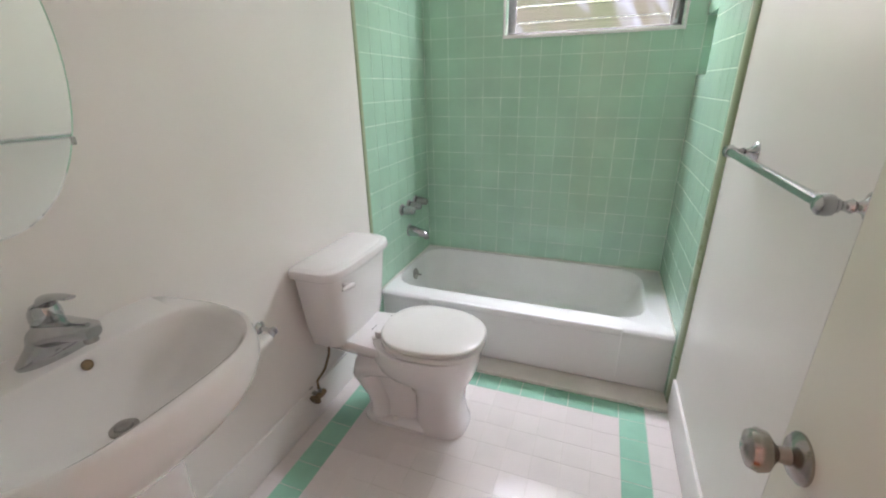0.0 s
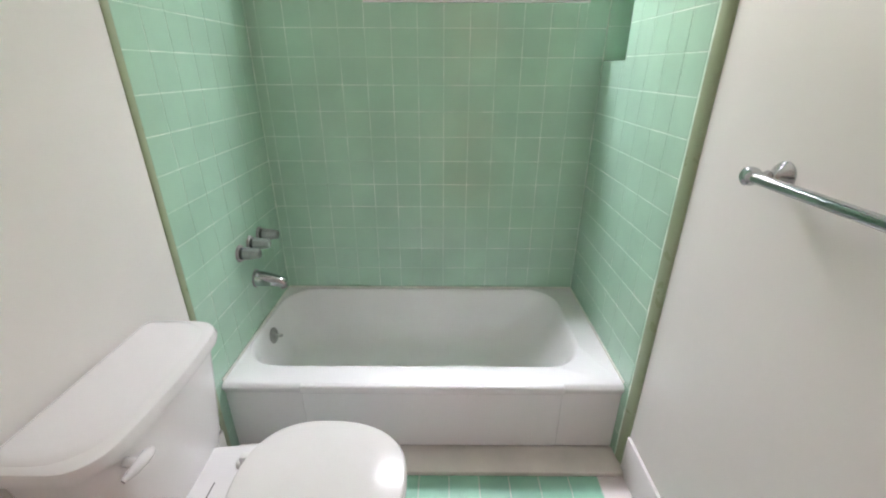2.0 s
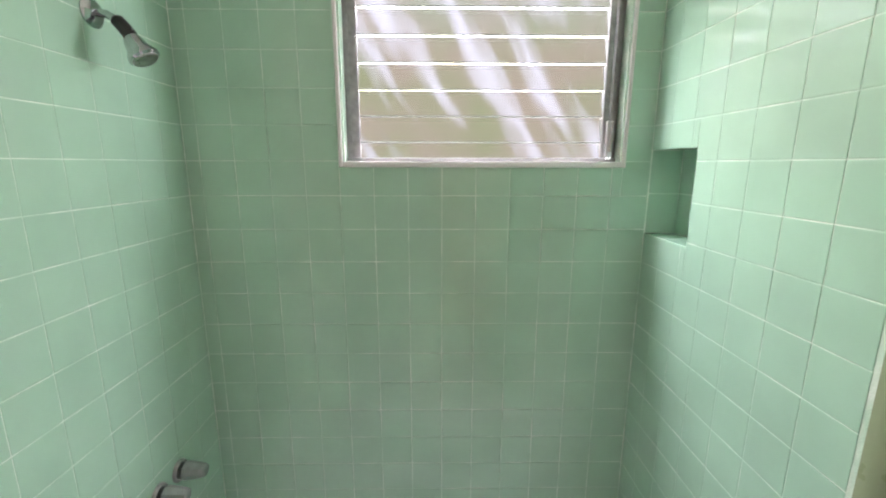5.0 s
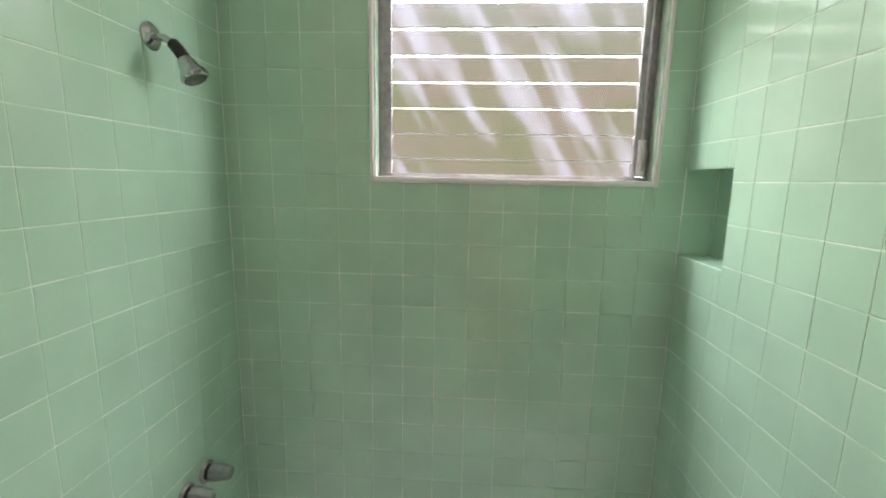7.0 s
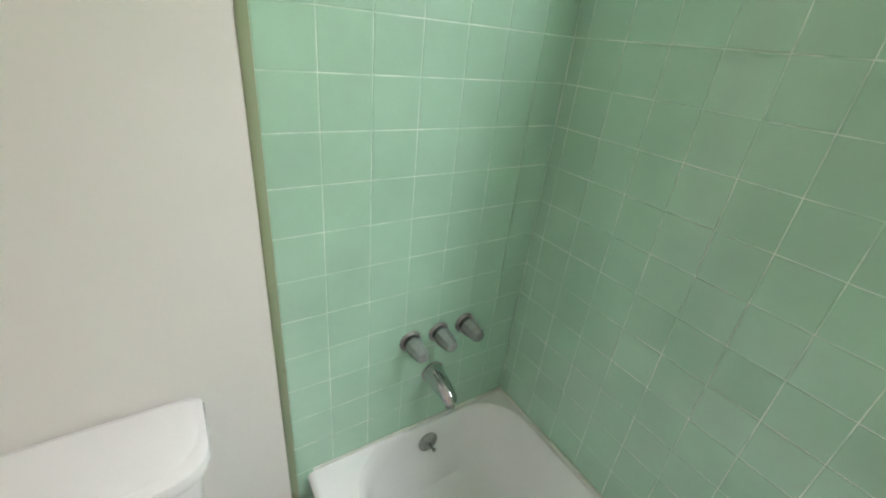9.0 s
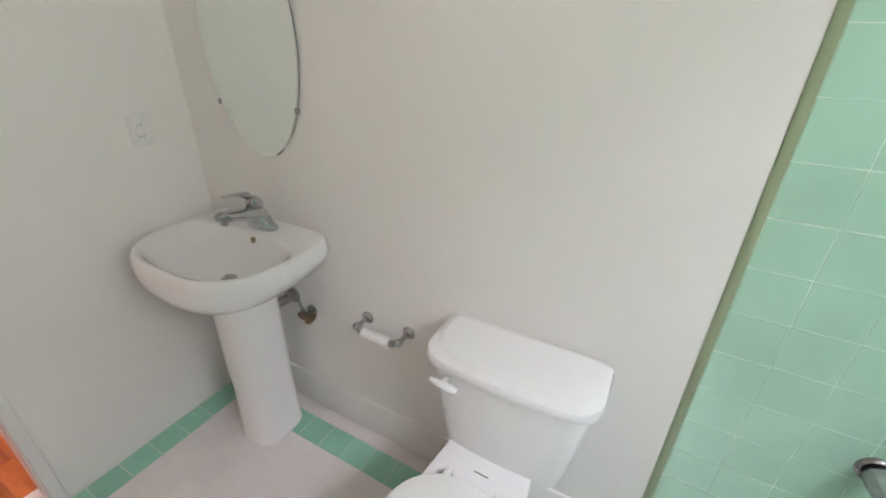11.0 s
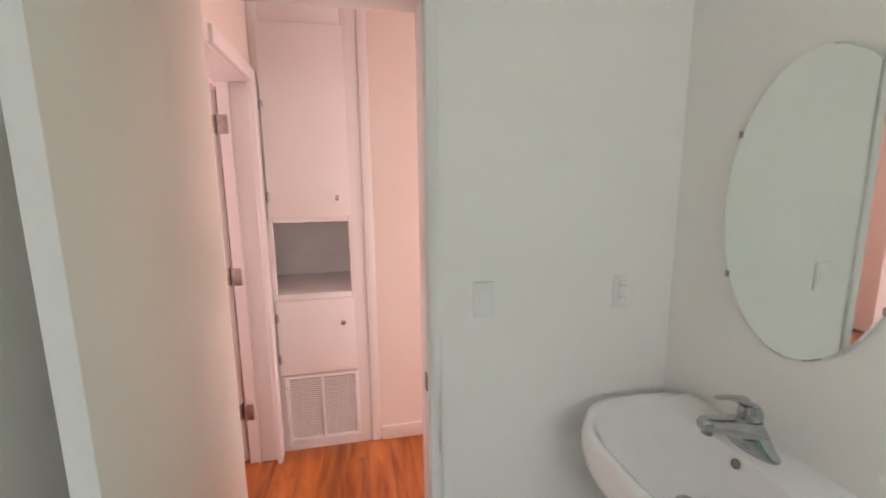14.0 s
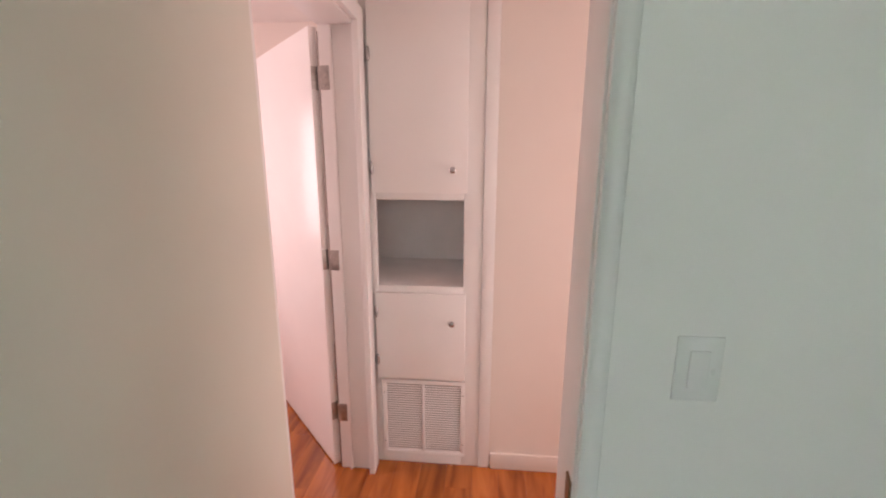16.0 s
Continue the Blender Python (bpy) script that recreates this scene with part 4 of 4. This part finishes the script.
# ---- bedroom door ----
d2 = thing("door_2", "pale painted flush bedroom door standing ajar off the hall", "door", (0.818, -1.052, 0.0))
m2 = Matrix.Rotation(math.atan2(-0.49, 0.47), 4, "Z")
bm = box(0.0, 0.74, -0.035, 0.0, 0.0, 2.016, 0.002)
bmesh.ops.transform(bm, matrix=m2, verts=bm.verts)
part("leaf", bm, TRIMPAINT, d2, smooth=True)
# dark strip fills the hinge gap with painted shade
part("hinge_gap_shade", box(-0.036, -0.027, -0.036, -0.022, 0.004, 2.0), material("hinge_gap_dark", (0.10, 0.055, 0.03), 0.6, vary=0.3, scale=20), d2, "dark strip painted as shade in the hinge gap")
for z in (0.295, 1.055, 1.82):
    bm = tube([(-0.033, -0.012, z - 0.046), (-0.033, -0.012, z + 0.046)], 0.0062, 12)
    for k in (-0.046, -0.016, 0.014):
        tube([(-0.033, -0.012, z + k + 0.001), (-0.033, -0.012, z + k + 0.030)], 0.0068, 12, bm)
    box(-0.078, -0.040, -0.001, 0.0012, z - 0.046, z + 0.046, 0.0008, bm=bm)
    join(bm, box(-0.0022, -0.0002, -0.033, -0.002, z - 0.046, z + 0.046, 0.0006), m2)
    h = part("hinge", bm, NICKEL, d2, "brushed metal butt hinge", smooth=True)
    bm = bmesh.new()
    for k in (-0.032, 0.0, 0.032):
        lathe([(0.0035, 0), (0.003, 0.0012), (0, 0.0014)], axis_to(-0.060, 0.0012, z + k, (0, 1, 0)), 8, bm)
    part("hinge_screws", bm, DULLCHROME, h, "small worn hinge screws")

# ---- hall cabinet ----
def cabinet():
    t = thing("hall_cabinet", "white painted built-in hall cabinet with two doors, open shelf and grille", "cabinet", (0.37, HY, 0))
    o = Matrix.Translation((-0.37, -HY, 0))
    x0, x1 = 0.105, HX - 0.001
    ox0, ox1 = 0.188, 0.582

    def add(name, pieces, mat, label="", bevel=0.002, parent=None):
        bm = bmesh.new()
        for p in pieces:
            box(*p, bevel=bevel, bm=bm)
        bmesh.ops.transform(bm, matrix=o, verts=bm.verts)
        return part(name, bm, mat, parent or t, label, smooth=True)
    y0, y1 = HY - 0.02, HY
    add("face_frame", [(x0, ox0, y0, y1, -0.012, H - 0.002), (ox1, x1, y0, y1, -0.012, H - 0.002), (ox0, ox1, y0, y1, 0.885, 0.925), (ox0, ox1, y0, y1, 1.322, 1.370), (ox0, ox1, y0, y1, 0.455, 0.470), (ox0, ox1, y0, y1, 2.30, H - 0.002), (ox0, ox1, y0, y1, -0.012, 0.04)], TRIMPAINT)
    for nm, p in (("shelf_board", (ox0 - 0.015, HX - 0.001, HY - 0.55, y0, 0.905, 0.923)), ("shelf_board", (HX - 0.001, 0.72, HY - 0.55, HY - 0.052, 0.905, 0.923)), ("top_board", (ox0 - 0.015, HX - 0.001, HY - 0.55, y0, 1.324, 1.34)), ("top_board", (HX - 0.001, 0.72, HY - 0.55, HY - 0.052, 1.324, 1.34)),
                  ("side_board", (ox0 - 0.015, ox0, HY - 0.55, y0, 0.923, 1.324)), ("side_board", (0.72, 0.734, HY - 0.55, HY - 0.052, 0.905, 1.34)), ("back_board", (ox0 - 0.015, 0.734, HY - 0.56, HY - 0.55, 0.923, 1.324))):
        add(nm, [p], CABIN, "", 0.0)
    for z0, z1, kz, hz in ((1.352, 2.32, 1.452, (1.46, 1.92)), (0.462, 0.893, 0.758, (0.56, 0.80))):
        d = add("cabinet_door", [(0.176, 0.594, HY, HY + 0.018, z0, z1)], TRIMPAINT, "white painted flush cabinet door", 0.0025)
        k = lathe([(0.006, 0), (0.006, 0.010), (0.013, 0.016), (0.014, 0.024), (0.008, 0.029), (0, 0.030)], o @ axis_to(0.238, HY + 0.018, kz, (0, 1, 0)), 18)
        part("cabinet_knob", k, CHROME, d, "small round chrome knob", smooth=True)
        for z in hz:
            part("cabinet_hinge", join(bmesh.new(), tube([(0.592, HY + 0.018, z - 0.028), (0.592, HY + 0.019, z - 0.018), (0.592, HY + 0.020, z), (0.592, HY + 0.019, z + 0.018), (0.592, HY + 0.018, z + 0.028)], [0.003, 0.008, 0.0095, 0.008, 0.003], 10), o), DULLCHROME, d, "worn metal surface hinge", smooth=True)
    g = add("vent_grille", [(0.172, 0.578, HY, HY + 0.010, 0.040, 0.062), (0.172, 0.578, HY, HY + 0.010, 0.430, 0.452), (0.172, 0.194, HY, HY + 0.010, 0.062, 0.430), (0.556, 0.578, HY, HY + 0.010, 0.062, 0.430), (0.368, 0.382, HY, HY + 0.010, 0.062, 0.430)], TRIMPAINT, "white metal return-air grille", 0.001)
    # dark board paints in the shade between the slats
    add("grille_back", [(0.19, 0.56, HY - 0.012, HY - 0.006, 0.055, 0.44)], VENTBACK, "dark sheet painted as shade behind the grille", 0.0, g)
    for xa, xb in ((0.194, 0.368), (0.382, 0.556)):
        z = 0.068
        while z < 0.428:
            b = box(xa, xb, -0.001, 0.001, -0.0036, 0.0036)
            bmesh.ops.transform(b, matrix=o @ pose(0, HY + 0.003, z, 15, 0, 0), verts=b.verts)
            part("grille_slat", b, TRIMPAINT, g)
            z += 0.0125
    for xx in (0.182, 0.568):
        for zz in (0.11, 0.38):
            part("screw", lathe([(0.004, 0), (0.003, 0.002), (0, 0.002)], o @ axis_to(xx, HY + 0.010, zz, (0, 1, 0)), 8), DULLCHROME, g)
    return t


cabinet()

# ---- tiles and planks ----
GAP = 0.0025
CACHE = {}


def tile_mesh(w, h, mat, gap=GAP, t=T):
    """A tile of outer size w x h in its own xy plane, its face up at z = t, edges softened."""
    key = (round(w, 4), round(h, 4), mat.name)
    if key not in CACHE:
        bm = bmesh.new()
        rings = []
        for inset, z in ((0, 0.0), (0, t * 0.55), (0.0015, t)):
            a, b = w / 2 - gap / 2 - inset, h / 2 - gap / 2 - inset
            rings.append([bm.verts.new(p) for p in ((-a, -b, z), (a, -b, z), (a, b, z), (-a, b, z))])
        bridge(bm, rings)
        bm.faces.new(rings[-1])
        bmesh.ops.recalc_face_normals(bm, faces=bm.faces)
        me = bpy.data.meshes.new("tile")
        bm.to_mesh(me)
        bm.free()
        me.materials.append(mat)
        CACHE[key] = me
    return CACHE[key]


rng = random.Random(4)


def lay(parent, us, vs, to_world, mat, skip=None, wobble=0.12, name="tile", gap=GAP, slim=0.0):
    """Tiles between the joints us and vs; to_world takes (u, v) to the pose of a tile's middle. skip: holes as (u0, u1, v0, v1)."""
    for u0, u1 in zip(us, us[1:]):
        for v0, v1 in zip(vs, vs[1:]):
            cells = [(u0, u1, v0, v1)]
            for h in skip or ():
                out = []
                for a0, a1, b0, b1 in cells:
                    if a1 <= h[0] + 1e-6 or a0 >= h[1] - 1e-6 or b1 <= h[2] + 1e-6 or b0 >= h[3] - 1e-6:
                        out.append((a0, a1, b0, b1))
                        continue
                    if a0 < h[0]:
                        out.append((a0, h[0], b0, b1))
                    if a1 > h[1]:
                        out.append((h[1], a1, b0, b1))
                    m0, m1 = max(a0, h[0]), min(a1, h[1])
                    if b0 < h[2]:
                        out.append((m0, m1, b0, h[2]))
                    if b1 > h[3]:
                        out.append((m0, m1, h[3], b1))
                cells = out
            for a0, a1, b0, b1 in cells:
                if a1 - a0 < 0.012 or b1 - b0 < 0.012:
                    continue
                ob = new(name, tile_mesh(a1 - a0 + slim, b1 - b0, mat, gap))
                ob.parent = parent
                ob.matrix_world = to_world((a0 + a1) / 2, (b0 + b1) / 2) @ pose(0, 0, 0, rng.gauss(0, wobble), rng.gauss(0, wobble), 0)


def steps(lo, hi, start, pitch):
    """Joints from lo to hi with one at start."""
    first = start - math.floor((start - lo) / pitch + 1e-6) * pitch
    out = [lo] if first - lo > 0.008 else []
    x = first
    while x < hi - 0.008:
        out.append(x)
        x += pitch
    return out + [hi]


P = 0.108
zs = steps(0.322, H, 0.334, P)
lay(alcove_back, [u for u in steps(L + T, R - T, -0.803, 0.1078) if not 0.55 < u < 0.605], zs, lambda u, v: pose(u, B + T, v, 90, 0, 0), GREEN, [(-0.3718, WX1 + 0.012, WZ0 - 0.012, WZ1 + 0.012)])
lay(alcove_left, steps(TE_L + 0.020, B, 2.062, 0.109), steps(0.005, H, 0.334, P), lambda u, v: pose(L - T, u, v, 90, 0, 90), GREEN, slim=0.0007)
lay(alcove_right, steps(TE_R + 0.040, B, 1.961, P), steps(0.005, H, 0.334, P), lambda u, v: pose(R + T, u, v, 90, 0, -90), GREEN, slim=0.0007, skip=[(NY0, B + 0.1, NZ0, NZ1)])
# niche lining
lay(alcove_right, [NY0, 2.485, B], [R + 0.002, R + ND], lambda u, v: pose(v, u, NZ0 - T, 0, 0, 90), GREEN)
lay(alcove_right, [NY0, 2.485, B], [R + 0.002, R + ND], lambda u, v: pose(v, u, NZ1 + T, 180, 0, 90), GREEN)
lay(alcove_right, [NY0, B], [NZ0, 1.53, NZ1], lambda u, v: pose(R + ND, u, v, 90, 0, -90), GREEN)
lay(alcove_right, [R + 0.002, R + ND - T], [NZ0, 1.53, NZ1], lambda u, v: pose(u, NY0 - T, v, -90, 0, 0), GREEN)
lay(alcove_right, [R + 0.002, R + ND - T], [NZ0, 1.53, NZ1], lambda u, v: pose(u, B + T, v, 90, 0, 0), GREEN)

# floor: white field, green border, white margin
FP = 0.1088
bx0, bx1, by0, by1 = -0.675, 0.413, 0.193, 1.668
flat = lambda u, v: pose(u, v, -T, 0, 0, 0)
lay(floor, steps(bx0, bx1, bx0, FP), steps(by0, by1, by1, FP), flat, WHITEFLOOR, wobble=0.12)
lay(floor, steps(bx0 - FP, bx1 + FP, bx0, FP), [by1, by1 + FP], flat, GREENFLOOR, wobble=0.12)
lay(floor, steps(bx0 - FP, bx1 + FP, bx0, FP), [by0 - FP, by0], flat, GREENFLOOR, wobble=0.12)
lay(floor, [bx0 - FP, bx0], steps(by0, by1, by1, FP), flat, GREENFLOOR, wobble=0.12)
lay(floor, [bx1, bx1 + FP], steps(by0, by1, by1, FP), flat, GREENFLOOR, wobble=0.12)
lay(floor, [PL + 0.012, bx0 - FP], steps(by0 - FP, by1 + FP, by1, FP), flat, WHITEFLOOR, wobble=0.12)
lay(floor, [bx1 + FP, PR - 0.012], steps(by0 - FP, by1 + FP, by1, FP), flat, WHITEFLOOR, wobble=0.12)

# hall planks
x = -1.9
while x < 3.0:
    w = 0.127
    y = -2.4 + rng.random() * 0.6
    ys = [-2.4, y + 0.01]
    while y < DH - 0.02:
        y += 0.7 + rng.random() * 0.9
        ys.append(min(y, DH - 0.02))
    lay(hall_floor, [x, x + w], ys, lambda u, v: pose(u, v, -0.012, 0, 0, 0), OAK, wobble=0.05, name="plank", gap=0.0006)
    x += w
